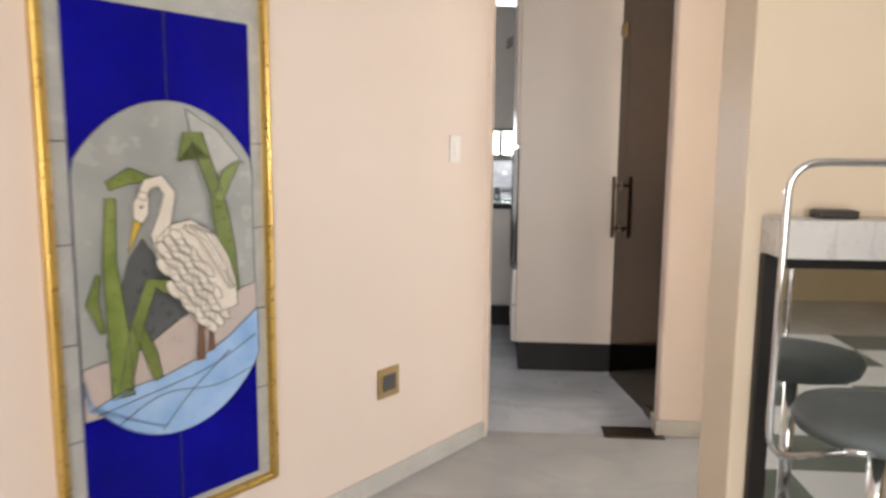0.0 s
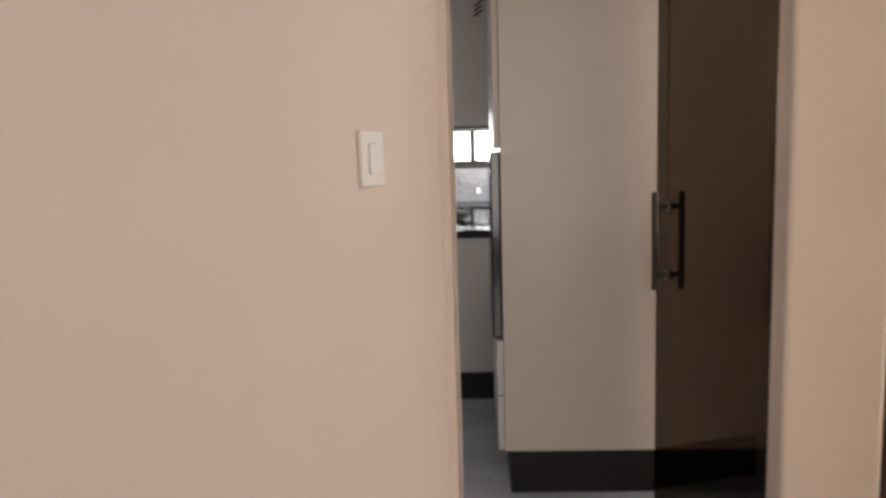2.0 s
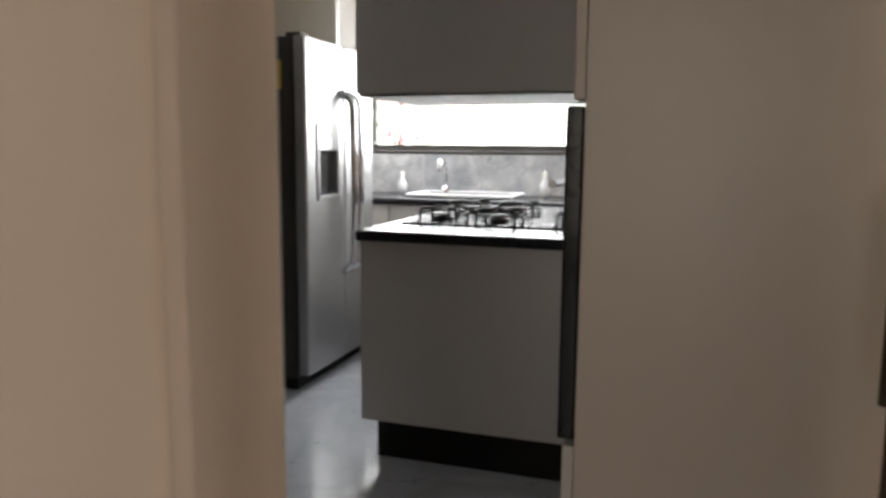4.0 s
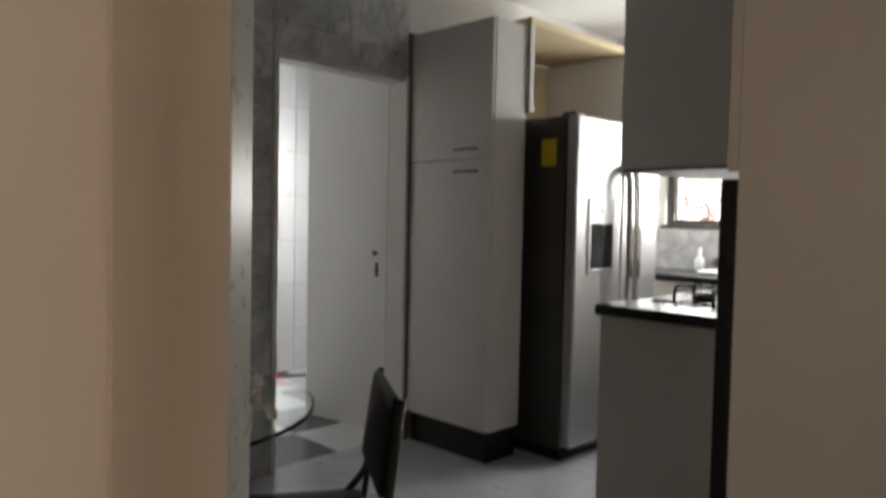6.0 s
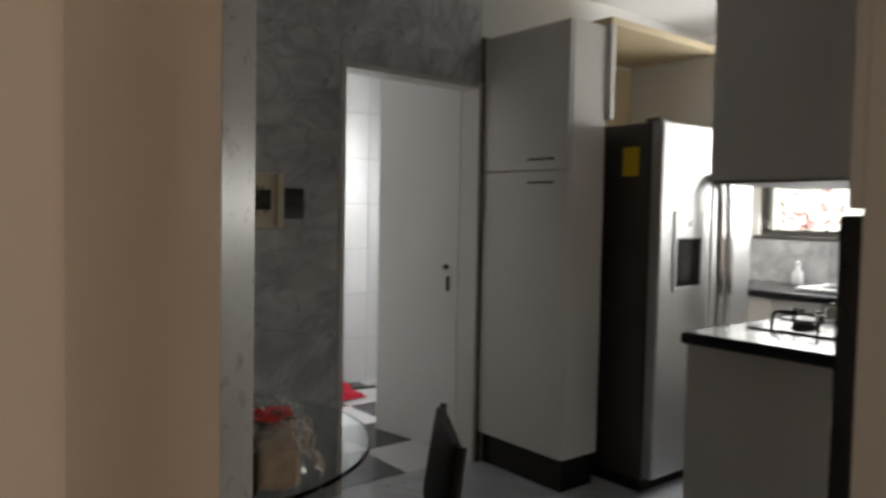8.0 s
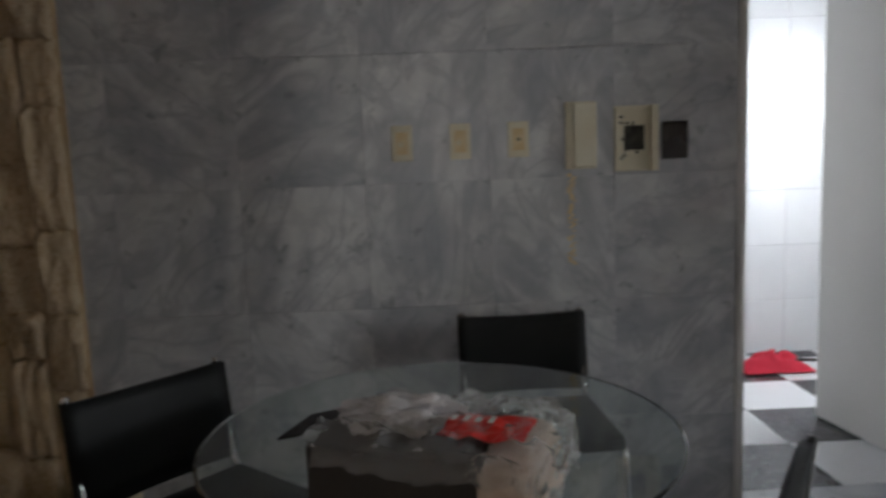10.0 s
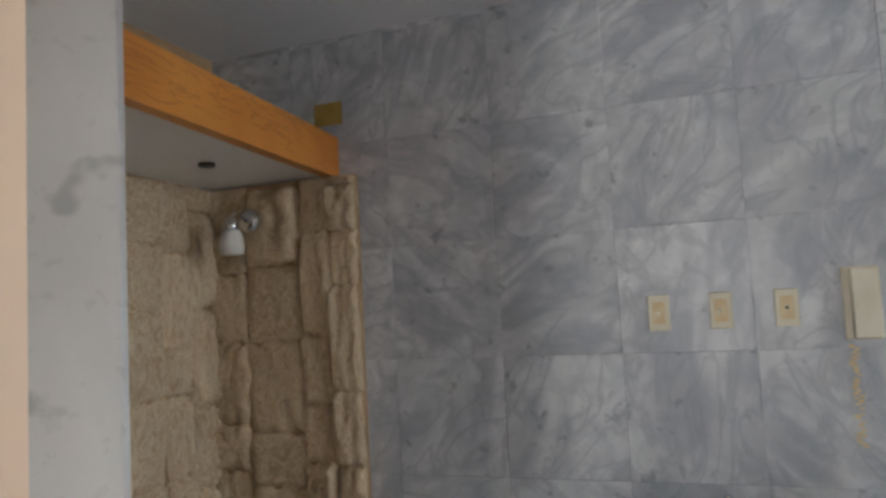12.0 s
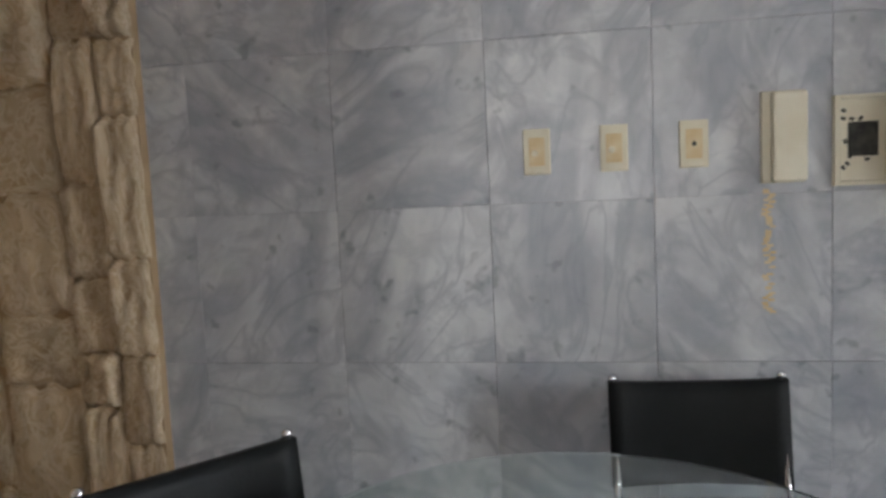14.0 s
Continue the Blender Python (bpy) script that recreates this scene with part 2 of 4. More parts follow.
petal_mix = flower_pink.node_tree.nodes.new("ShaderNodeMixShader")
petal_mix.inputs[0].default_value = 0.75
flower_pink.node_tree.links.new(bs.outputs[0], petal_mix.inputs[1])
flower_pink.node_tree.links.new(petal.outputs[0], petal_mix.inputs[2])
flower_pink.node_tree.links.new(petal_mix.outputs[0], flower_pink.node_tree.nodes["Material Output"].inputs[0])
came_lead = Mat("came_lead", (0.06, 0.06, 0.06), (0.1, 0.1, 0.1), 0.45, 20, 80, 0.1, 0.6).m
glass_blue = Mat("glass_blue", (0.002, 0.002, 0.3), (0.001, 0.001, 0.17), 0.12, 3, 30, 0.02, coat=0.03).m
glass_grey = Mat("glass_grey", (0.3, 0.31, 0.3), (0.42, 0.42, 0.4), 0.25, 5, 20, 0.06, coat=0.3).m
glass_border = Mat("glass_border", (0.5, 0.49, 0.46), (0.4, 0.39, 0.37), 0.25, 8, 30, 0.05, coat=0.3).m
glass_white = Mat("glass_white", (0.7, 0.62, 0.52), (0.78, 0.71, 0.62), 0.3, 14, 60, 0.05, coat=0.3, spread=0.06).m
glass_green = Mat("glass_green", (0.12, 0.17, 0.03), (0.22, 0.26, 0.07), 0.3, 12, 60, 0.05, coat=0.3, spread=0.15).m
glass_water = Mat("glass_water", (0.25, 0.42, 0.72), (0.42, 0.58, 0.82), 0.22, 9, 40, 0.05, coat=0.3, spread=0.1).m
glass_sand = Mat("glass_sand", (0.55, 0.46, 0.42), (0.48, 0.4, 0.36), 0.3, 9, 40, 0.05, coat=0.3).m
glass_brown = Mat("glass_brown", (0.22, 0.11, 0.06), (0.16, 0.08, 0.05), 0.3, 9, 40, 0.05, coat=0.3).m
glass_beak = Mat("glass_beak", (0.65, 0.45, 0.05), (0.6, 0.4, 0.05), 0.3, 9, 40, 0.05).m


for dull, level in ((leather_black, 0.2), (plinth_black, 0.2), (glass_blue, 0.2), (marble_tile, 0.3), (granite_black, 0.12)):
    dull.node_tree.nodes["Principled BSDF"].inputs["Specular IOR Level"].default_value = level


def glassy(name, colour, rough=0.0, ior=1.45):
    m = bpy.data.materials.new(name)
    m.use_nodes = True
    bs = m.node_tree.nodes["Principled BSDF"]
    bs.inputs["Base Color"].default_value = (*colour, 1)
    bs.inputs["Transmission Weight"].default_value = 1.0
    bs.inputs["Roughness"].default_value = rough
    bs.inputs["IOR"].default_value = ior
    return m


pane_glass = glassy("pane_glass", (1, 1, 1), 0.0, 1.05)
tinted_glass = glassy("tinted_glass", (0.115, 0.088, 0.066), 0.0, 1.15)
table_glass = glassy("table_glass", (0.86, 0.94, 0.92), 0.0, 1.45)
plastic_film = glassy("plastic_film", (0.96, 0.95, 0.94), 0.14, 1.2)
plastic_film.node_tree.nodes["Principled BSDF"].inputs["Transmission Weight"].default_value = 0.86
plastic_milky = glassy("plastic_milky", (0.9, 0.87, 0.88), 0.2, 1.3)
plastic_milky.node_tree.nodes["Principled BSDF"].inputs["Transmission Weight"].default_value = 0.35
mirror_glass = bpy.data.materials.new("mirror_glass")
mirror_glass.use_nodes = True
mirror_glass.node_tree.nodes["Principled BSDF"].inputs["Metallic"].default_value = 1
mirror_glass.node_tree.nodes["Principled BSDF"].inputs["Roughness"].default_value = 0.02
mirror_glass.node_tree.nodes["Principled BSDF"].inputs["Base Color"].default_value = (0.8, 0.82, 0.81, 1)


def glowing(name, colour, strength):
    m = bpy.data.materials.new(name)
    m.use_nodes = True
    bs = m.node_tree.nodes["Principled BSDF"]
    bs.inputs["Base Color"].default_value = (*colour, 1)
    bs.inputs["Emission Color"].default_value = (*colour, 1)
    bs.inputs["Emission Strength"].default_value = strength
    return m


backdrop_glow = glowing("backdrop_glow", (0.97, 0.98, 1.0), 7.0)
garden_glow = glowing("garden_glow", (0.93, 0.98, 0.9), 6.0)

# ---- mesh helpers ----


def mesh_of(name, bm, material, smooth=False):
    me = bpy.data.meshes.new(name)
    bmesh.ops.recalc_face_normals(bm, faces=bm.faces)
    for fc in bm.faces:
        fc.smooth = smooth
    bm.to_mesh(me)
    bm.free()
    me.materials.append(material)
    return me


def part(name, bm, material, parent=None, label="", smooth=False):
    ob = new(name, mesh_of(name, bm, material, smooth))
    if parent:
        ob.parent = parent
    if label:
        tagged(ob, label)
    return ob


def thing(name, label, category, group="", at=None):
    ob = new(name)
    ob.empty_display_size = 0.05
    if at is not None:
        ob.matrix_basis = at
    return tagged(ob, label, category, group)


def structure(name, bm, material, label="", category=""):
    return tagged(part(name, bm, material), label, category, kind="structure")


def box(x0, y0, z0, x1, y1, z1, bevel=0.0, bm=None, seg=2):
    own = bmesh.new()
    bmesh.ops.create_cube(own, size=1, matrix=Matrix.Translation(((x0 + x1) / 2, (y0 + y1) / 2, (z0 + z1) / 2)) @ Matrix.Diagonal((abs(x1 - x0), abs(y1 - y0), abs(z1 - z0), 1)))
    if bevel:
        bmesh.ops.bevel(own, geom=own.edges[:], offset=bevel, segments=seg, affect="EDGES", profile=0.5)
    return merged(own, bm)


def merged(own, bm):
    if bm is None:
        return own
    me = bpy.data.meshes.new("tmp")
    own.to_mesh(me)
    own.free()
    bm.from_mesh(me)
    bpy.data.meshes.remove(me)
    return bm


def turned(bm, m):
    bmesh.ops.transform(bm, matrix=m, verts=bm.verts)
    return bm


def rod(points, r, bm=None, sides=10):
    """A round tube along points."""
    bm = bm or bmesh.new()
    pts = [Vector(p) for p in points]
    rings = []
    side = None
    for k, p in enumerate(pts):
        d = (pts[min(k + 1, len(pts) - 1)] - pts[max(k - 1, 0)]).normalized()
        if side is None:
            side = d.orthogonal().normalized()
        side = (side - d * side.dot(d)).normalized()
        up = d.cross(side)
        rings.append([bm.verts.new(p + r * (math.cos(a) * side + math.sin(a) * up)) for a in [2 * math.pi * s / sides for s in range(sides)]])
    for a, b in zip(rings, rings[1:]):
        for s in range(sides):
            bm.faces.new((a[s], a[(s + 1) % sides], b[(s + 1) % sides], b[s]))
    bm.faces.new(rings[0][::-1])
    bm.faces.new(rings[-1])
    return bm


def bent(points, radius, steps=5):
    """Points of a path with its corners rounded."""
    pts = [Vector(p) for p in points]
    out = [pts[0]]
    for a, b, c in zip(pts, pts[1:], pts[2:]):
        u, v = (a - b).normalized(), (c - b).normalized()
        r = min(radius, (a - b).length / 2, (c - b).length / 2)
        p, q = b + u * r, b + v * r
        for k in range(steps + 1):
            t = k / steps
            out.append((1 - t) ** 2 * p + 2 * t * (1 - t) * b + t * t * q)
    out.append(pts[-1])
    return out


def lathe(profile, bm=None, sides=20):
    """A turned solid from (radius, height) pairs, around z."""
    bm = bm or bmesh.new()
    rings = [[bm.verts.new((max(r, 1e-4) * math.cos(2 * math.pi * s / sides), max(r, 1e-4) * math.sin(2 * math.pi * s / sides), z)) for s in range(sides)] for r, z in profile]
    for a, b in zip(rings, rings[1:]):
        for s in range(sides):
            bm.faces.new((a[s], a[(s + 1) % sides], b[(s + 1) % sides], b[s]))
    bm.faces.new(rings[0][::-1])
    bm.faces.new(rings[-1])
    return bm


def slab(outline, z0, z1, bm=None):
    """A flat plate from an outline in x and y."""
    bm = bm or bmesh.new()
    lo = [bm.verts.new((x, y, z0)) for x, y in outline]
    hi = [bm.verts.new((x, y, z1)) for x, y in outline]
    bm.faces.new(lo[::-1])
    bm.faces.new(hi)
    for k in range(len(lo)):
        j = (k + 1) % len(lo)
        bm.faces.new((lo[k], lo[j], hi[j], hi[k]))
    return bm


def pillow(w, d, h, puff=0.02, cuts=6):
    """A soft cushion, w by d by h, standing on z = 0."""
    bm = box(-w / 2, -d / 2, 0, w / 2, d / 2, h)
    bmesh.ops.subdivide_edges(bm, edges=bm.edges[:], cuts=cuts, use_grid_fill=True)
    for v in bm.verts:
        fx, fy = 1 - (2 * v.co.x / w) ** 2, 1 - (2 * v.co.y / d) ** 2
        v.co.z += (puff * max(fx, 0) ** 0.5 * max(fy, 0) ** 0.5) * (1 if v.co.z > h / 2 else -0.3)
    bmesh.ops.smooth_vert(bm, verts=bm.verts, factor=0.4, use_axis_x=True, use_axis_y=True, use_axis_z=True)
    return bm

# ---- setting ----
CEIL = 2.55
D = Vector((-0.8305, 0.557, 0))          # along the diagonal hall wall, away from the doorway
N = Vector((0.557, 0.8305, 0))           # through it, towards the nook
C0 = Vector((-0.338, -2.222, 0))
HALL = Matrix.Translation(C0) @ Matrix((( D.x, -N.x, 0, 0), (D.y, -N.y, 0, 0), (0, 0, 1, 0), (0, 0, 0, 1)))   # x along the wall, y out of it into the hall

far_end = C0 + D * 4.6
structure("floor_hall", slab([(-6, -8), (4.05, -8), (4.05, -3.1), (-0.27, -3.1), (-0.27, -2.2), (far_end.x, far_end.y + 0.1), (-6, far_end.y + 0.1)], -0.12, 0), floor_stone, "polished pale grey stone hall floor", "floor")
structure("floor_kitchen", slab([(-0.27, -3.1), (4.2, -3.1), (4.2, 0.06), (-1.9, 0.06), (-1.9, -1.1), (-0.27, -2.2)], -0.12, 0), floor_stone_grey, "polished blue-grey marble kitchen floor", "floor")
structure("ceiling", box(-6, -8, CEIL, 4.4, 2.2, CEIL + 0.12), ceiling_paint, "plain white painted ceiling", "ceiling")

structure("wall_hall", turned(box(0.0, -0.12, 0, 4.6, 0, CEIL), HALL), wall_paint, "pale pink-beige painted hall wall", "wall")
structure("wall_hall_end", box(-6.1, far_end.y, 0, far_end.x, far_end.y + 0.12, CEIL), wall_paint, "pale painted hall wall", "wall")
structure("baseboard_hall", turned(box(0.0, 0.0, 0, 4.5, 0.014, 0.075, 0.003), HALL), base_stone, "low pale stone baseboard", "baseboard")
structure("wall_jamb", slab([(-0.342, -2.243), (-0.225, -2.25), (-0.184, -2.216), (-0.275, -2.12), (-0.338, -2.2225)], 0, CEIL), wall_paint, "beige painted end of the hall wall", "wall")
lining = thing("marble_jamb_lining", "pale grey marble lining on the doorway jamb", "jamb lining")
for z0, z1 in ((0.002, 1.02), (1.0215, 1.9), (1.9015, CEIL - 0.001)):
    part("marble_panel", slab([(-0.2245, -2.2515), (-0.178, -2.2135), (-0.1775, -2.207), (-0.183, -2.213), (-0.223, -2.246)], z0, z1), lining_marble, lining)
structure("wall_doorway", box(-0.25, -3.26, 0, -0.155, -3.02, CEIL, 0.012), wall_paint, "pale painted pillar beside the doorway", "wall")
structure("baseboard_doorway", box(-0.262, -3.272, 0, -0.143, -3.008, 0.075, 0.003), base_stone, "low pale stone baseboard", "baseboard")
structure("wall_kitchen_south", box(0.692, -3.12, 0.17, 4.0, -2.995, CEIL), wall_paint, "pale painted wall behind the oven cabinet", "wall")
structure("baseboard_kitchen_south", box(0.7, -3.115, 0, 4.05, -2.997, 0.169), plinth_black, "black plinth below the wall", "baseboard")
structure("wall_dining_stub", box(0.692, -3.5, 0.17, 0.84, -3.121, CEIL), wall_paint, "pale painted end of the dining room wall", "wall")
structure("baseboard_stub", box(0.7, -3.495, 0, 0.83, -3.121, 0.169), plinth_black, "black plinth below the wall", "baseboard")
structure("wall_pier", box(-1.47, -6.5, 0, -1.18, -2.943, CEIL, 0.008), pier_paint, "beige painted pier wall", "wall")
structure("wall_hall_south", box(-6.0, -6.6, 0, -1.47, -6.5, CEIL), wall_cream, "cream painted wall", "wall")
# unseen west end, with a broad opening added to light the hall
for name, b in (("wall_west_south", (-6.1, -6.6, 0, -6.0, -3.8, CEIL)), ("wall_west_north", (-6.1, -1.4, 0, -6.0, 0.5, CEIL)), ("wall_west_top", (-6.1, -3.8, 2.35, -6.0, -1.4, CEIL)), ("wall_west_low", (-6.1, -3.8, 0, -6.0, -1.4, 0.3))):
    structure(name, box(*b), wall_cream, "cream painted wall round the added unseen opening", "wall")
# unseen south wall, its gap left only for the added nook lamp
for name, q in (("wall_dining_south_west", (-1.3, -8.1, 0, -1.1, -8.0, CEIL)), ("wall_dining_south_east", (0.6, -8.1, 0, 4.1, -8.0, CEIL)), ("wall_dining_south_low", (-1.1, -8.1, 0, 0.6, -8.0, 0.7)), ("wall_dining_south_top", (-1.1, -8.1, 2.2, 0.6, -8.0, CEIL))):
    structure(name, box(*q), wall_cream, "cream painted dining room wall", "wall")
structure("wall_dining_west", box(-1.3, -8.0, 0, -1.18, -6.5, CEIL), wall_cream, "cream painted dining room wall", "wall")
structure("wall_dining_top", box(4.0, -8, 2.2, 4.1, -3.1, CEIL), wall_cream, "cream painted wall above the dining window", "wall")
structure("wall_dining_corner", box(4.0, -3.4, 0, 4.1, -3.15, 2.2), wall_cream, "cream painted wall", "wall")

# kitchen and nook walls
structure("wall_marble_core", box(-1.9, 0.012, 0, 1.205, 0.12, CEIL), grout, "wall behind the marble tiles", "wall")
structure("wall_marble_over_door", box(1.205, 0.012, 1.965, 2.035, 0.12, CEIL), grout, "wall over the utility door", "wall")
structure("wall_kitchen_north", box(2.035, 0.0, 0, 4.2, 0.12, CEIL), white_paint, "white painted kitchen wall", "wall")
structure("wall_nook_west", box(-1.95, -0.98, 0, -1.8, 0.02, CEIL), stone_mortar, "mortar behind rough stone", "wall")
structure("wall_nook_stone_core", box(-1.8, -0.035, 0, -1.1, 0.011, 1.96), stone_mortar, "mortar behind rough stone", "wall")
for name, b in (("wall_kitchen_east_low", (4.07, -3.05, 0, 4.2, 0.0, 1.2)), ("wall_kitchen_east_top", (4.07, -3.05, 2.02, 4.2, 0.0, CEIL)), ("wall_kitchen_east_north", (4.07, -0.43, 1.2, 4.2, 0.0, 2.02)), ("wall_kitchen_east_south", (4.07, -3.05, 1.2, 4.2, -2.75, 2.02))):
    structure(name, box(*b), white_paint, "white painted wall round the kitchen window", "wall")

# utility room
structure("floor_utility", box(0.9, 0.0, -0.12, 2.9, 1.95, -0.006), grout, "bed under the checkered tiles", "floor")
structure("wall_utility_north", box(0.8, 1.87, 0, 3.0, 1.97, CEIL), grout, "wall behind white tiles", "wall")
structure("wall_utility_east", box(2.78, 0.12, 0, 2.9, 1.87, CEIL), white_paint, "white wall of the utility room", "wall")
structure("wall_utility_west", box(0.8, 0.12, 0, 0.9, 1.87, CEIL), white_paint, "white wall of the utility room", "wall")

# over-fridge niche
structure("wall_niche_back", box(2.3, -0.03, 1.3, 3.3, -0.004, 2.19), wall_cream, "cream wall of the niche above the fridge", "wall")

# ---- windows and doors ----


def kitchen_window():
    w = tagged(new("window_1"), "dark-framed kitchen window over the sink", "window", kind="structure")
    y0, y1, z0, z1 = -2.75, -0.43, 1.2, 2.02
    fr = bmesh.new()
    for b in ((4.1, y0, z0, 4.16, y1, z0 + 0.04), (4.1, y0, z1 - 0.04, 4.16, y1, z1), (4.1, y0, z0 + 0.04, 4.16, y0 + 0.04, z1 - 0.04), (4.1, y1 - 0.05, z0 + 0.04, 4.16, y1, z1 - 0.04), (4.1, -2.31, z0 + 0.04, 4.16, -2.265, z1 - 0.04)):
        box(*b, 0.004, fr)
    part("window_frame", fr, frame_dark, w)
    for a, b in ((y0 + 0.04, -2.31), (-2.265, y1 - 0.05)):
        p = part("pane", box(4.126, a, z0 + 0.04, 4.132, b, z1 - 0.04), pane_glass, w)
        p.visible_shadow = False
    part("window_sill", box(4.05, y0 - 0.03, z0 - 0.025, 4.12, y1 + 0.03, z0, 0.004), frame_dark, w)


kitchen_window()
tagged(part("backdrop_garden", box(5.6, -4.5, -0.5, 5.62, 2.5, 4.0), garden_glow), "bright daylight beyond the kitchen window", "backdrop", kind="structure")
tagged(part("backdrop_terrace", box(5.4, -9.5, -0.5, 5.42, -2.6, 4.0), backdrop_glow), "bright daylight beyond the dining window", "backdrop", kind="structure")


def dining_window():
    w = tagged(new("window_2"), "full-height dining room window", "window", kind="structure")
    fr = bmesh.new()
    for b in ((4.02, -8, 0.0, 4.08, -3.4, 0.06), (4.02, -8, 2.14, 4.08, -3.4, 2.2), (4.02, -8, 0.06, 4.08, -7.94, 2.14), (4.02, -3.46, 0.06, 4.08, -3.4, 2.14), (4.02, -6.6, 0.06, 4.08, -6.55, 2.14)):
        box(*b, 0.004, fr)
    part("window_frame", fr, frame_dark, w)
    for a, b in ((-7.94, -6.6), (-6.55, -3.46)):
        p = part("pane", box(4.046, a, 0.06, 4.052, b, 2.14), pane_glass, w)
        p.visible_shadow = False


dining_window()
tagged(part("valance", box(3.9, -8, 2.17, 3.985, -3.17, 2.42, 0.006), valance_wood), "orange-brown wooden valance above the dining window", "valance")


def utility_door():
    d = tagged(new("door_1"), "tall white painted utility door standing open", "door", kind="structure")
    fr = bmesh.new()
    for b in ((1.206, -0.008, 0, 1.236, 0.125, 1.965), (2.012, -0.02, 0, 2.034, 0.125, 1.965), (1.236, -0.006, 1.94, 2.012, 0.125, 1.966)):
        box(*b, 0.003, fr)
    part("door_frame", fr, cabinet_white, d)
    leaf = bmesh.new()
    box(-0.64, 0, 0.008, 0, 0.035, 2.36, 0.003, leaf)
    m = pose(2.01, 0.125, 0, 0, 0, -82)
    part("door_leaf", turned(leaf, m), white_paint, d)
    part("lock", turned(box(-0.08, -0.008, 0.88, -0.06, 0.0, 0.96, 0.003), m), bronze, d, "small dark lock plate")
    part("knob", turned(turned(lathe([(0.01, 0), (0.01, 0.02), (0.022, 0.03), (0.024, 0.045), (0.012, 0.055)]), Matrix.Translation((-0.07, 0.0, 1.013)) @ Matrix.Rotation(radians(90), 4, "X") @ Matrix.Scale(0.6, 4)), m), bronze, d, smooth=True)


utility_door()


def glass_door():
    d = tagged(new("door_2"), "brown tinted frameless glass door standing open", "door", kind="structure")
    hinge, free = Vector((-0.2, -3.05, 0)), Vector((0.595, -2.93, 0))
    a = math.degrees(math.atan2(free.y - hinge.y, free.x - hinge.x))
    m = pose(hinge.x, hinge.y, 0, 0, 0, a)
    w = (free - hinge).length
    g = part("glass_leaf", turned(box(0.06, -0.005, 0.015, w, 0.005, 2.2, 0.001), m), tinted_glass, d)
    g.visible_shadow = False
    for side in (-1, 1):
        h = bmesh.new()
        o = 0.05 * side
        rod([(w - 0.1, o, 0.82), (w - 0.1, o, 1.15)], 0.011, h)
        for z in (0.87, 1.1):
            rod([(w - 0.1, 0.005 * side, z), (w - 0.1, o, z)], 0.008, h)
            box(w - 0.118, min(0.005 * side, 0.012 * side), z - 0.018, w - 0.082, max(0.005 * side, 0.012 * side), z + 0.018, 0.003, h)
        part("pull_handle", turned(h, m), bronze, d, "dark bronze pull handle")
    part("lower_patch", turned(box(0.06, -0.016, 0.012, 0.2, 0.016, 0.06, 0.004), m), bronze, d)
    part("upper_patch", turned(box(w - 0.085, -0.02, 1.885, w - 0.005, 0.02, 1.96, 0.016, seg=3), m), brass_dull, d, "dull metal clamp")
    part("floor_spring", box(-0.3, -3.045, 0.0, -0.17, -2.775, 0.005, 0.001), bronze, d, "dark floor spring plate")


glass_door()

# ---- hall ----


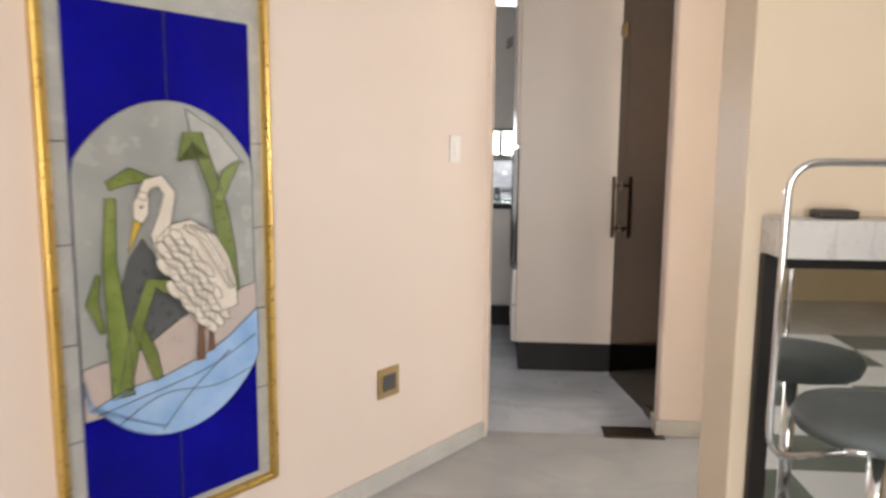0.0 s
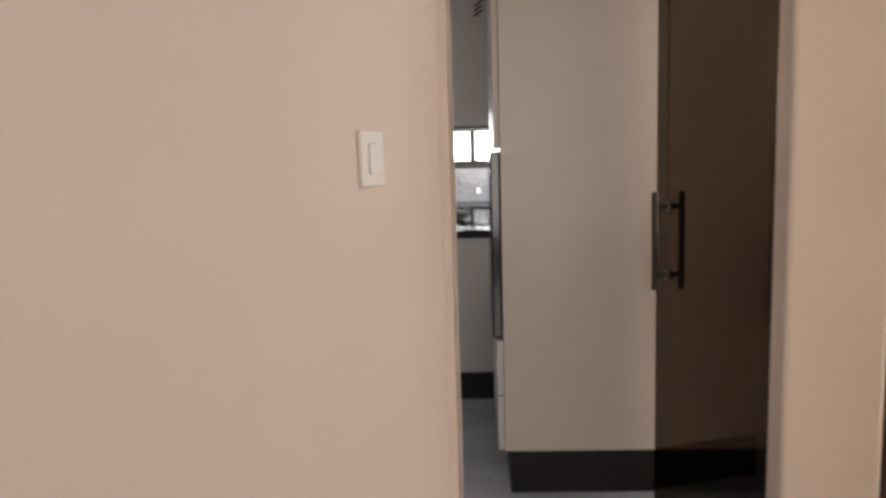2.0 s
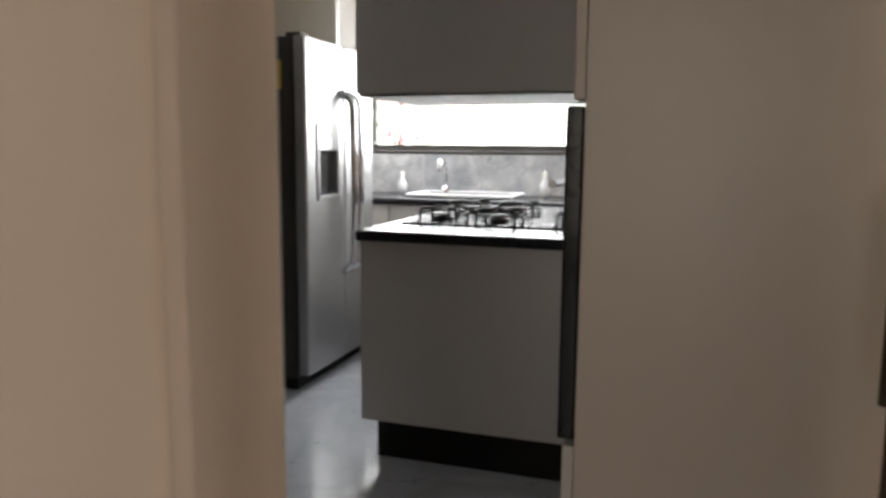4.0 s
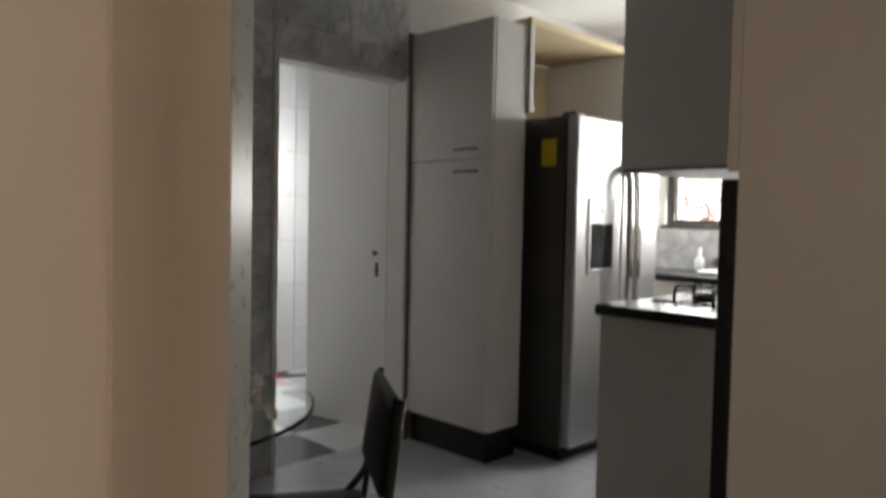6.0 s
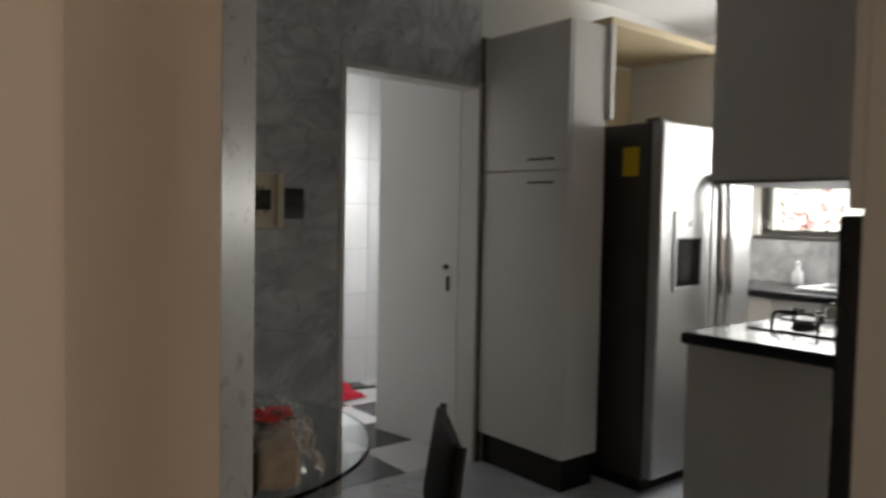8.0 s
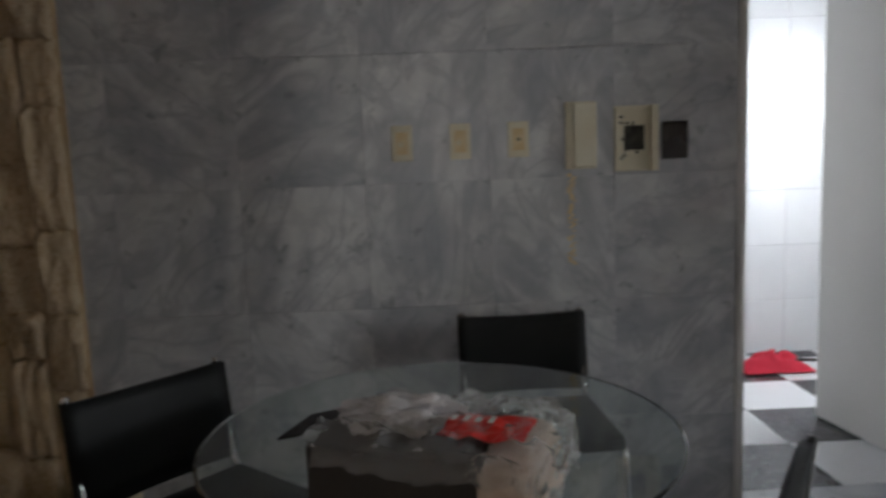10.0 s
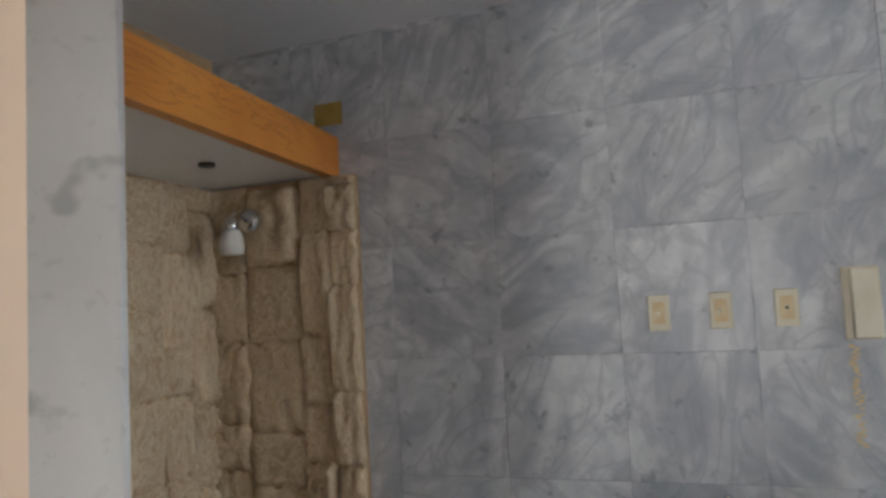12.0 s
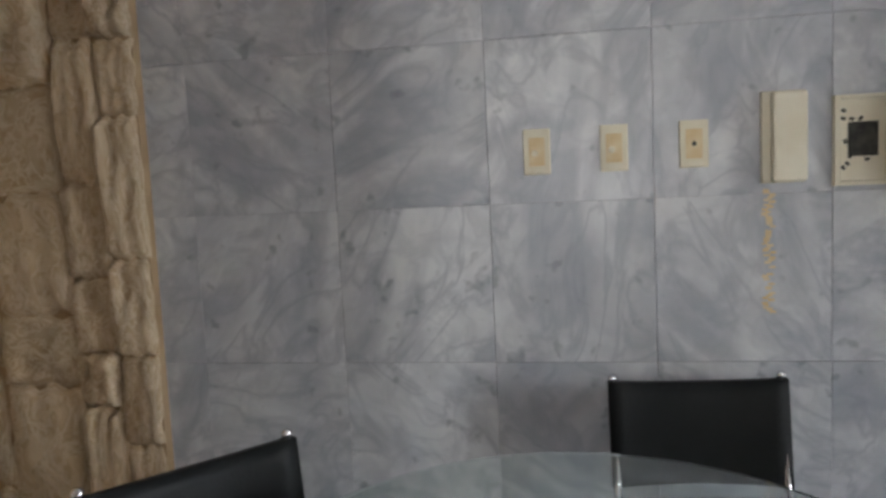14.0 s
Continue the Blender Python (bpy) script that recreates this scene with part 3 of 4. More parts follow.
def stained_glass():
    """A tall panel: brass frame, pale border, blue field with an oval view of a wading bird."""
    panel = thing("stained_glass_panel", "tall stained glass panel of a white bird in a brass frame", "stained glass")
    panel.matrix_basis = HALL @ pose(1.507, 0, 0)
    W, z0, z1 = 0.335, 0.24, 1.74
    fr = bmesh.new()
    for b in ((-W, 0.0, z0, -W + 0.024, 0.03, z1), (W - 0.024, 0.0, z0, W, 0.03, z1), (-W + 0.024, 0.0, z0, W - 0.024, 0.03, z0 + 0.024), (-W + 0.024, 0.0, z1 - 0.024, W - 0.024, 0.03, z1)):
        box(*b, 0.006, fr)
    part("frame", fr, brass, panel, "worn brass frame")

    def plate(name, pts, y, material, label="", thick=0.004, outline=True):
        bm = bmesh.new()
        back = [bm.verts.new((x, y, z)) for x, z in pts]
        front = [bm.verts.new((x, y + thick, z)) for x, z in pts]
        bm.faces.new(back)
        bm.faces.new(front[::-1])
        for k in range(len(pts)):
            j = (k + 1) % len(pts)
            bm.faces.new((back[k], front[k], front[j], back[j]))
        ob = part(name, bm, material, panel, label)
        if outline:
            ring = [(x, y + thick, z) for x, z in pts]
            part("lead_came", rod(ring + ring[:1], 0.0011, sides=6), came_lead, panel)
        return ob

    w, a0, a1 = 0.265, 0.285, 1.64
    plate("border_glass", [(-W + 0.024, z0 + 0.024), (W - 0.024, z0 + 0.024), (W - 0.024, z1 - 0.024), (-W + 0.024, z1 - 0.024)], 0.006, glass_border, "pale grey border glass", outline=False)
    for z in (0.55, 0.8, 1.05, 1.3):
        for s in (-1, 1):
            part("lead_came", rod([(s * w, 0.012, z), (s * (W - 0.024), 0.012, z)], 0.0014, sides=6), came_lead, panel)
    plate("blue_glass", [(-w, a0), (w, a0), (w, a1), (-w, a1)], 0.0115, glass_blue, "deep cobalt blue glass")
    part("lead_came", rod([(0, 0.0165, 1.39), (0, 0.0165, a1)], 0.0014, sides=6), came_lead, panel)
    part("lead_came", rod([(0, 0.0165, a0), (0, 0.0165, 0.5)], 0.0014, sides=6), came_lead, panel)
    A, B, cz = 0.345, 0.455, 0.955

    def oval(lo, hi, steps=26):
        """The stretch of the oval from angle lo to hi, held inside the field."""
        out = []
        for k in range(steps + 1):
            t = lo + (hi - lo) * k / steps
            out.append((max(-w, min(w, A * math.cos(t))), cz + B * math.sin(t)))
        return out

    plate("oval_glass", oval(0, 2 * math.pi, 60)[:-1], 0.0165, glass_grey, "smoky grey oval glass")
    # x runs to the viewer's left here
    plate("pale_glass", [(-0.05, 1.39), (-0.15, 1.335), (-0.235, 1.24), (-0.21, 1.24), (-0.13, 1.18), (-0.07, 1.3)], 0.0205, glass_border, "milky pale glass", 0.002)
    plate("dark_glass", [(0.2, 0.78), (0.13, 1.0), (0.09, 1.05), (0.03, 0.96), (-0.03, 0.92), (-0.07, 0.86), (-0.06, 0.84), (0.0, 0.81), (0.1, 0.76)], 0.0205, glass_dark, "charcoal shadow glass", 0.002)
    sand = [(w, 0.735), (0.105, 0.756), (0.009, 0.809), (-0.059, 0.84), (-w, 0.888), (-w, 0.74), (-0.1, 0.65), (0.1, 0.6), (w, 0.6)]
    plate("sand_glass", sand, 0.0215, glass_sand, "dull pink sand glass")
    water = [(-w, 0.81), (-0.16, 0.74), (-0.068, 0.699), (0.041, 0.672), (0.16, 0.66), (w - 0.01, 0.625)] + [(-x, z) for x, z in oval(math.radians(-147), math.radians(-33), 20)]
    plate("water_glass", [(x, z) for x, z in water], 0.0265, glass_water, "pale blue water glass")
    for pts in ([(w - 0.03, 0.61), (0.1, 0.63), (-0.1, 0.66), (-w + 0.01, 0.73)], [(0.18, 0.57), (0.06, 0.63), (-0.12, 0.6), (-w + 0.03, 0.63)], [(0.06, 0.52), (-0.02, 0.6), (-0.16, 0.7)]):
        part("lead_came", rod([(p.x, 0.031, p.y) for p in bent([(x, z, 0) for x, z in pts], 0.1)], 0.0014, sides=6), came_lead, panel)

    def strip(name, path, widths, material, y, label=""):
        pts = [Vector((x, z)) for x, z in path]
        left, right = [], []
        for k, p in enumerate(pts):
            d = (pts[min(k + 1, len(pts) - 1)] - pts[max(k - 1, 0)]).normalized()
            o = Vector((-d.y, d.x)) * widths[k]
            left.append(tuple(p + o))
            right.append(tuple(p - o))
        return plate(name, left + right[::-1], y, material, label)

    # reeds
    green = "olive green reed glass"
    strip("reed", [(0.165, 0.64), (0.17, 0.8), (0.185, 1.0), (0.175, 1.16)], [0.03, 0.028, 0.018, 0.013], glass_green, 0.0265, green)
    strip("reed", [(0.18, 1.19), (0.12, 1.215), (0.05, 1.2)], [0.012, 0.02, 0.006], glass_green, 0.0267, green)
    strip("reed", [(0.16, 0.66), (0.12, 0.82), (0.075, 0.93), (0.03, 0.915), (-0.008, 0.895)], [0.016, 0.018, 0.018, 0.02, 0.004], glass_green, 0.0268, green)
    strip("reed", [(0.21, 0.82), (0.235, 0.9), (0.215, 0.97)], [0.006, 0.016, 0.005], glass_green, 0.0269, green)
    strip("reed", [(0.12, 0.83), (0.085, 0.74), (0.065, 0.665)], [0.014, 0.018, 0.012], glass_green, 0.027, green)
    strip("reed", [(-0.18, 0.87), (-0.165, 1.0), (-0.146, 1.1), (-0.132, 1.17)], [0.022, 0.026, 0.027, 0.02], glass_green, 0.0265, green)
    strip("reed", [(-0.132, 1.165), (-0.1, 1.25), (-0.077, 1.315), (-0.05, 1.315), (-0.022, 1.25)], [0.02, 0.02, 0.022, 0.02, 0.005], glass_green, 0.0268, green)
    strip("reed", [(-0.14, 1.14), (-0.17, 1.21), (-0.215, 1.25)], [0.014, 0.019, 0.003], glass_green, 0.0269, green)
    # bird
    strip("leg", [(-0.073, 0.88), (-0.07, 0.79), (-0.066, 0.69)], [0.012, 0.008, 0.013], glass_brown, 0.0275, "brown leg glass")
    strip("leg", [(-0.109, 0.83), (-0.103, 0.76), (-0.1, 0.71)], [0.01, 0.006, 0.01], glass_brown, 0.0275, "brown leg glass")
    strip("neck", [(0.098, 1.155), (0.075, 1.192), (0.04, 1.2), (0.014, 1.165), (0.028, 1.11), (0.045, 1.06), (0.02, 1.0)], [0.013, 0.015, 0.016, 0.018, 0.02, 0.027, 0.038], glass_white, 0.0305, "ivory neck glass")
    plate("head", [(0.118, 1.105), (0.119, 1.145), (0.098, 1.175), (0.074, 1.165), (0.076, 1.115), (0.095, 1.09)], 0.0309, glass_white)
    plate("eye", [(0.101, 1.136), (0.094, 1.139), (0.091, 1.131), (0.098, 1.128)], 0.0352, came_lead, "small dark eye", 0.001, False)
    plate("beak", [(0.118, 1.1), (0.096, 1.092), (0.135, 1.02)], 0.0307, glass_beak, "yellow beak glass")
    body = [(0.059, 1.045), (0.014, 1.082), (-0.045, 1.092), (-0.105, 1.061), (-0.141, 0.993), (-0.187, 0.893), (-0.19, 0.83), (-0.13, 0.82), (-0.086, 0.83), (-0.073, 0.872), (-0.014, 0.919), (0.023, 0.961), (0.05, 1.003)]
    plate("body", body, 0.0307, glass_white, "ivory body glass")

    def feather(x, z, long, wide, angle, y):
        """A drop-shaped scale whose tip points down along angle."""
        ca, sa = math.cos(angle), math.sin(angle)
        pts = []
        for k in range(12):
            t = 2 * math.pi * k / 12
            a, b = long * 0.5 * math.cos(t), wide * 0.5 * math.sin(t) * (1 - 0.3 * math.cos(t))
            pts.append((x + a * ca - b * sa, z + a * sa + b * ca))
        plate("feather", pts, y, glass_white, thick=0.0012)

    down = math.radians(-128)
    step, across = Vector((math.cos(down), math.sin(down))), Vector((-math.sin(down), math.cos(down)))
    for r in range(8, -1, -1):
        c = Vector((0.022, 1.025)) + step * 0.033 * r
        count = (3, 4, 4, 5, 5, 4, 4, 3, 3)[r]
        for k in range(count):
            q = c + across * (k - (count - 1) / 2 + (0.25 if r % 2 else -0.25)) * 0.0255 + across * 0.004 * r
            feather(q.x, q.y, 0.062, 0.029, down - 0.12 + 0.07 * k, 0.0325 + 0.0006 * (8 - r) + 0.00012 * k)
    for k in range(3):
        strip("feather", [(-0.02 - 0.02 * k, 1.075), (-0.075 - 0.018 * k, 1.045 - 0.006 * k), (-0.125 - 0.012 * k, 0.97), (-0.165 - 0.008 * k, 0.885)], [0.004, 0.012, 0.012, 0.004], glass_white, 0.0392 - 0.0004 * k)
    return panel


stained_glass()


def wall_plate(name, label, m, w, h, material, holes=2, inner=None):
    t = thing(name, label, "wall plate", at=m)
    part("plate", box(-w / 2, 0, -h / 2, w / 2, 0.009, h / 2, 0.003), material, t)
    if holes:
        part("socket_face", box(-w / 2 + 0.022, 0.009, -h / 2 + 0.026, w / 2 - 0.022, 0.013, h / 2 - 0.026, 0.002), inner or material, t)
    return t


wall_plate("wall_outlet", "brass-rimmed outlet low on the hall wall", HALL @ pose(0.63, 0, 0.415), 0.115, 0.115, brass_dull, 1, frame_dark)
sw = wall_plate("light_switch", "white light switch on the hall wall", HALL @ pose(0.231, 0, 1.29), 0.066, 0.11, switch_white, 0)
part("rocker", box(-0.014, 0.009, -0.03, 0.014, 0.014, 0.03, 0.003), switch_white, sw)


def console():
    c = thing("mirror_console", "marble-topped ledge with black-framed mirror below", "console")
    part("marble_top", box(-1.62, -4.6, 1.02, -1.472, -2.99, 1.12, 0.006), marble_pale, c)
    fr = bmesh.new()
    for b in ((-1.51, -3.035, 0.02, -1.474, -2.99, 1.016), (-1.51, -4.58, 0.02, -1.474, -4.54, 1.016), (-1.51, -4.54, 0.02, -1.474, -3.035, 0.06), (-1.51, -4.54, 0.98, -1.474, -3.035, 1.016)):
        box(*b, 0.004, fr)
    part("mirror_frame", fr, plinth_black, c)
    part("mirror", box(-1.492, -4.54, 0.06, -1.476, -3.035, 0.98), mirror_glass, c)


console()
tagged(part("trinket_box", box(-1.57, -3.2, 1.12, -1.5, -3.1, 1.142, 0.006), frame_dark), "small dark box on the marble ledge", "box")


def bar_stool(at):
    """The hoop stands at y = 0; the stool faces +y."""
    c = thing("bar_stool", "chrome bar stool with grey padded seat", "stool", at=at)
    part("back_hoop", rod(bent([(-0.02, 0.06, 0.64), (-0.2, 0.01, 0.64), (-0.2, 0.0, 1.27), (0.2, 0.0, 1.27), (0.2, 0.01, 0.64), (0.06, 0.06, 0.64)], 0.07, 7), 0.008), chrome, c, smooth=True)
    part("seat", turned(lathe([(0.16, 0), (0.19, 0.01), (0.2, 0.035), (0.19, 0.055), (0.12, 0.065), (0.0, 0.068)], sides=28), Matrix.Translation((0.14, 0.22, 0.62))), seat_grey, c, "grey padded seat", smooth=True)
    part("seat_bracket", rod([(-0.02, 0.06, 0.64), (0.06, 0.06, 0.64), (0.14, 0.12, 0.635)], 0.008, sides=8), chrome, c, smooth=True)
    part("column", rod([(0.14, 0.22, 0.0), (0.14, 0.22, 0.62)], 0.02, sides=12), chrome, c, smooth=True)
    part("base_plate", turned(lathe([(0.19, 0), (0.19, 0.008), (0.1, 0.02), (0.03, 0.04)], sides=28), Matrix.Translation((0.14, 0.22, 0))), chrome, c, smooth=True)
    return c


bar_stool(pose(-1.98, -3.06, 0, 0, 0, -90))

# ---- kitchen ----


def tall_cabinet():
    c = thing("tall_cabinet", "tall off-white pantry cabinet with black plinth", "cabinet")
    part("body", box(2.065, -0.6, 0.16, 2.298, -0.02, 2.19, 0.002), cabinet_white, c)
    part("plinth", box(2.075, -0.575, 0, 2.297, -0.03, 0.159), plinth_black, c)
    for z0, z1, hz in ((0.163, 1.503, 1.45), (1.51, 2.188, 1.56)):
        d = part("door", box(2.043, -0.598, z0, 2.063, -0.022, z1, 0.003), cabinet_white, c)
        h = bmesh.new()
        rod([(2.018, -0.52, hz), (2.018, -0.37, hz)], 0.005, h)
        for y in (-0.51, -0.38):
            rod([(2.043, y, hz), (2.018, y, hz)], 0.0045, h)
        part("handle", h, frame_dark, d)
    part("edge_strip", box(2.03, -0.02, 0, 2.066, -0.004, 2.2), cabinet_edge, c)


tall_cabinet()
niche = thing("fridge_niche", "cream painted surround above the fridge", "niche")
part("side_panel", box(2.3, -0.62, 1.76, 2.335, -0.032, 2.2, 0.003), cabinet_white, niche)
part("side_panel", box(3.22, -0.62, 0, 3.255, -0.032, 2.2, 0.003), cabinet_white, niche)
part("top_panel", box(2.3, -0.62, 2.2, 3.255, -0.032, 2.235, 0.003), wall_cream, niche)


def fridge():
    f = thing("fridge", "stainless double-door fridge with ice dispenser", "fridge")
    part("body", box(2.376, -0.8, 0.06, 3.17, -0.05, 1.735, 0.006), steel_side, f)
    part("foot_grille", box(2.39, -0.79, 0.0, 3.15, -0.2, 0.06), plinth_black, f)
    for x0, x1, hx in ((2.373, 2.79, 2.76), (2.8, 3.172, 2.835)):
        d = part("door", box(x0, -0.868, 0.08, x1, -0.804, 1.74, 0.012), steel, f, "brushed steel door", smooth=False)
        h = rod(bent([(hx, -0.868, 0.55), (hx, -0.93, 0.6), (hx, -0.945, 1.0), (hx, -0.93, 1.46), (hx, -0.868, 1.5)], 0.15, 5), 0.019)
        part("handle", h, chrome, d, smooth=True)
        if x0 < 2.5:
            fr = bmesh.new()
            for b in ((2.48, -0.876, 0.95, 2.5, -0.866, 1.33), (2.7, -0.876, 0.95, 2.72, -0.866, 1.33), (2.5, -0.876, 0.95, 2.7, -0.866, 0.975), (2.5, -0.876, 1.2, 2.7, -0.866, 1.33)):
                box(*b, 0.002, fr)
            part("dispenser_frame", fr, steel, d)
            part("dispenser_well", box(2.5, -0.872, 0.975, 2.7, -0.8655, 1.2), oven_black, d, "black dispenser recess")
            part("display", box(2.585, -0.879, 1.255, 2.615, -0.875, 1.285, 0.001), oven_black, d)
    part("energy_label", box(2.3715, -0.74, 1.49, 2.3755, -0.65, 1.625), yellow_paper, f, "yellow energy label")
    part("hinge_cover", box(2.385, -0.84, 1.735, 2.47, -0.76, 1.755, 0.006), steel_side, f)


fridge()


def oven_tower():
    t = thing("oven_tower", "tall cream oven cabinet with black plinth", "cabinet")
    part("body", box(0.69, -2.99, 0.17, 1.3, -2.39, 2.4, 0.003), tower_laminate, t)
    part("plinth", box(0.7, -2.98, 0, 1.29, -2.41, 0.169), plinth_black, t)
    oven = part("oven", box(0.7, -2.389, 0.61, 1.29, -2.352, 1.3, 0.006), oven_black, t, "black built-in oven front")
    part("oven_handle", rod([(0.78, -2.315, 1.14), (1.21, -2.315, 1.14)], 0.01, sides=8), steel, oven)
    part("drawer", box(0.694, -2.389, 0.175, 1.296, -2.365, 0.385, 0.003), cabinet_white, t)
    part("drawer", box(0.694, -2.389, 0.391, 1.296, -2.365, 0.6, 0.003), cabinet_white, t)
    part("upper_door", box(0.694, -2.389, 1.31, 1.296, -2.367, 2.395, 0.003), tower_laminate, t)


oven_tower()


def island():
    c = thing("island_cabinet", "kitchen island with pale end panel and black plinth", "cabinet")
    part("end_panel", box(1.757, -2.84, 0.155, 1.78, -1.425, 0.866, 0.002), cabinet_white, c)
    part("carcass", box(1.781, -2.83, 0.155, 3.1, -1.445, 0.866), cabinet_white, c)
    part("plinth", box(1.79, -2.8, 0, 3.08, -1.48, 0.154), plinth_black, c)
    for k in range(3):
        d = part("door", box(1.785 + k * 0.438, -1.444, 0.16, 2.215 + k * 0.438, -1.424, 0.86, 0.002), cabinet_white, c)
        part("handle", rod([(1.9 + k * 0.438, -1.4, 0.8), (2.1 + k * 0.438, -1.4, 0.8)], 0.005, sides=6), frame_dark, d)


island()
tagged(part("island_worktop", box(1.715, -2.87, 0.867, 3.14, -1.42, 0.908, 0.012, seg=3), granite_black), "polished black granite island worktop", "worktop")


def cooktop():
    t = thing("cooktop", "steel gas cooktop with black iron burner grates", "cooktop")
    part("tray", box(2.0, -2.36, 0.908, 2.75, -1.5, 0.916, 0.003), oven_black, t)
    for bx, by in ((2.17, -1.63), (2.17, -1.87), (2.56, -1.63), (2.56, -1.87), (2.17, -2.2), (2.56, -2.2)):
        b = part("burner", turned(lathe([(0.045, 0), (0.045, 0.012), (0.032, 0.014), (0.032, 0.024), (0.0, 0.026)]), Matrix.Translation((bx, by, 0.916))), iron, t)
        g = bmesh.new()
        for k in range(4):
            a = radians(45 + 90 * k)
            c, s = math.cos(a), math.sin(a)
            rod(bent([(bx + 0.115 * c, by + 0.115 * s, 0.916), (bx + 0.11 * c, by + 0.11 * s, 0.968), (bx + 0.03 * c, by + 0.03 * s, 0.968)], 0.02, 3), 0.007, g, 6)
        ring = [(bx + 0.1 * math.cos(2 * math.pi * q / 20), by + 0.1 * math.sin(2 * math.pi * q / 20), 0.946) for q in range(21)]
        rod(ring, 0.0045, g, 6)
        part("grate", g, iron, b)
    for k in range(4):
        part("knob", turned(lathe([(0.018, 0), (0.017, 0.018), (0.012, 0.02)], sides=12), Matrix.Translation((2.7, -1.56 - 0.1 * k, 0.916))), iron, t)


cooktop()


def hanging_cabinet():
    c = thing("hanging_cabinet", "grey-white cabinet hung above the island on pipes", "cabinet")
    part("body", box(2.24, -2.8, 1.45, 3.0, -1.19, 2.365, 0.003), cabinet_white, c)
    part("base_rim", box(2.25, -2.79, 1.438, 2.99, -1.2, 1.45), cabinet_edge, c)
    for x, y in ((2.28, -1.31), (2.28, -1.4), (2.9, -1.31), (2.9, -1.4)):
        part("pipe", rod([(x, y, 2.362), (x, y, CEIL)], 0.012, sides=8), frame_dark, c)
    for k in range(3):
        part("vent_slot", turned(box(-0.004, -0.03, -0.006, 0.0, 0.03, 0.006), Matrix.Translation((2.24, -2.34, 2.07 + 0.026 * k)) @ Matrix.Rotation(radians(-35), 4, "X")), frame_dark, c)
    part("light_box", box(2.27, -1.98, 2.366, 2.4, -1.6, 2.42, 0.01), yellow_paper, c)


hanging_cabinet()


def sink_counter():
    c = thing("sink_cabinet", "white base cabinets under the window", "cabinet")
    part("carcass", box(3.5, -3.0, 0.12, 4.06, -0.05, 0.866), cabinet_white, c)
    part("plinth", box(3.53, -3.0, 0, 4.06, -0.06, 0.119), plinth_black, c)
    for k in range(5):
        y = -0.6 - k * 0.5
        d = part("door", box(3.478, y - 0.24, 0.125, 3.499, y + 0.25, 0.86, 0.002), cabinet_white, c)
        part("handle", rod([(3.455, y - 0.1, 0.8), (3.455, y + 0.1, 0.8)], 0.005, sides=6), frame_dark, d)


sink_counter()
tagged(part("sink_worktop", box(3.45, -3.0, 0.867, 4.065, -0.03, 0.905, 0.008), granite_black), "black granite worktop under the window", "worktop")
splash = thing("backsplash", "grey marble backsplash behind the sink", "backsplash")
for k in range(7):
    part("marble_panel", box(4.052, -2.999 + 0.4244 * k, 0.906, 4.069, -2.577 + 0.4244 * k, 1.174, 0.0015), marble_tile, splash)


def sink():
    s = thing("sink", "white sink with chrome tap under the window", "sink")
    fr = bmesh.new()
    for b in ((3.6, -1.6, 0.905, 3.64, -0.9, 0.93), (3.98, -1.6, 0.905, 4.02, -0.9, 0.93), (3.64, -1.6, 0.905, 3.98, -1.56, 0.93), (3.64, -0.94, 0.905, 3.98, -0.9, 0.93)):
        box(*b, 0.01, fr)
    part("rim", fr, tile_white, s)
    part("tap", rod(bent([(4.0, -1.05, 0.92), (4.0, -1.05, 1.13), (3.86, -1.05, 1.13), (3.86, -1.05, 1.06)], 0.06, 6), 0.012, sides=8), chrome, s, smooth=True)
    part("tap_base", turned(lathe([(0.03, 0), (0.028, 0.03), (0.015, 0.04)]), Matrix.Translation((4.0, -1.05, 0.92))), chrome, s)


sink()
for px, py, hh in ((3.92, -1.75, 0.14), (3.95, -0.75, 0.12)):
    b = thing("soap_bottle", "small pale bottle beside the sink", "bottle", at=pose(px, py, 0.905))
    part("body", lathe([(0.03, 0), (0.032, 0.02), (0.032, hh * 0.65), (0.012, hh * 0.8), (0.012, hh)]), tile_white, b, smooth=True)
    part("cap", turned(lathe([(0.014, 0), (0.014, 0.02), (0.004, 0.03)]), Matrix.Translation((0, 0, hh))), paper_white, b)


def garden_plant(x, y, seed):
    rnd = random.Random(seed)
    p = thing("garden_plant", "green plant with pink flowers outside the window", "plant", at=pose(x, y, 0))
    part("stem", rod([(0, 0, 0), (0.02, 0.01, 0.6), (0, 0, 1.35)], 0.014, sides=6), leaf_green, p)
    for name, mat, count, size in (("leaves", leaf_green, 14, 0.1), ("flowers", flower_pink, 110, 0.13)):
        bm = bmesh.new()
        for k in range(count):
            a, e, r = rnd.uniform(0, 6.28), rnd.uniform(-0.2, 1.2), rnd.uniform(0.05, 0.32)
            c = Vector((r * math.cos(a) * 0.8, r * math.sin(a), rnd.uniform(1.0, 1.75)))
            d = Vector((math.cos(a) * math.cos(e), math.sin(a) * math.cos(e), math.sin(e))) * size * rnd.uniform(0.6, 1.1)
            s = d.cross(Vector((0, 0, 1))).normalized() * size * 0.22
            vs = [bm.verts.new(c + o) for o in (Vector(), d * 0.5 + s, d, d * 0.5 - s)]
            bm.faces.new(vs)
        part(name, bm, mat, p)
    return p


garden_plant(4.75, -0.42, 3)

# ---- nook ----


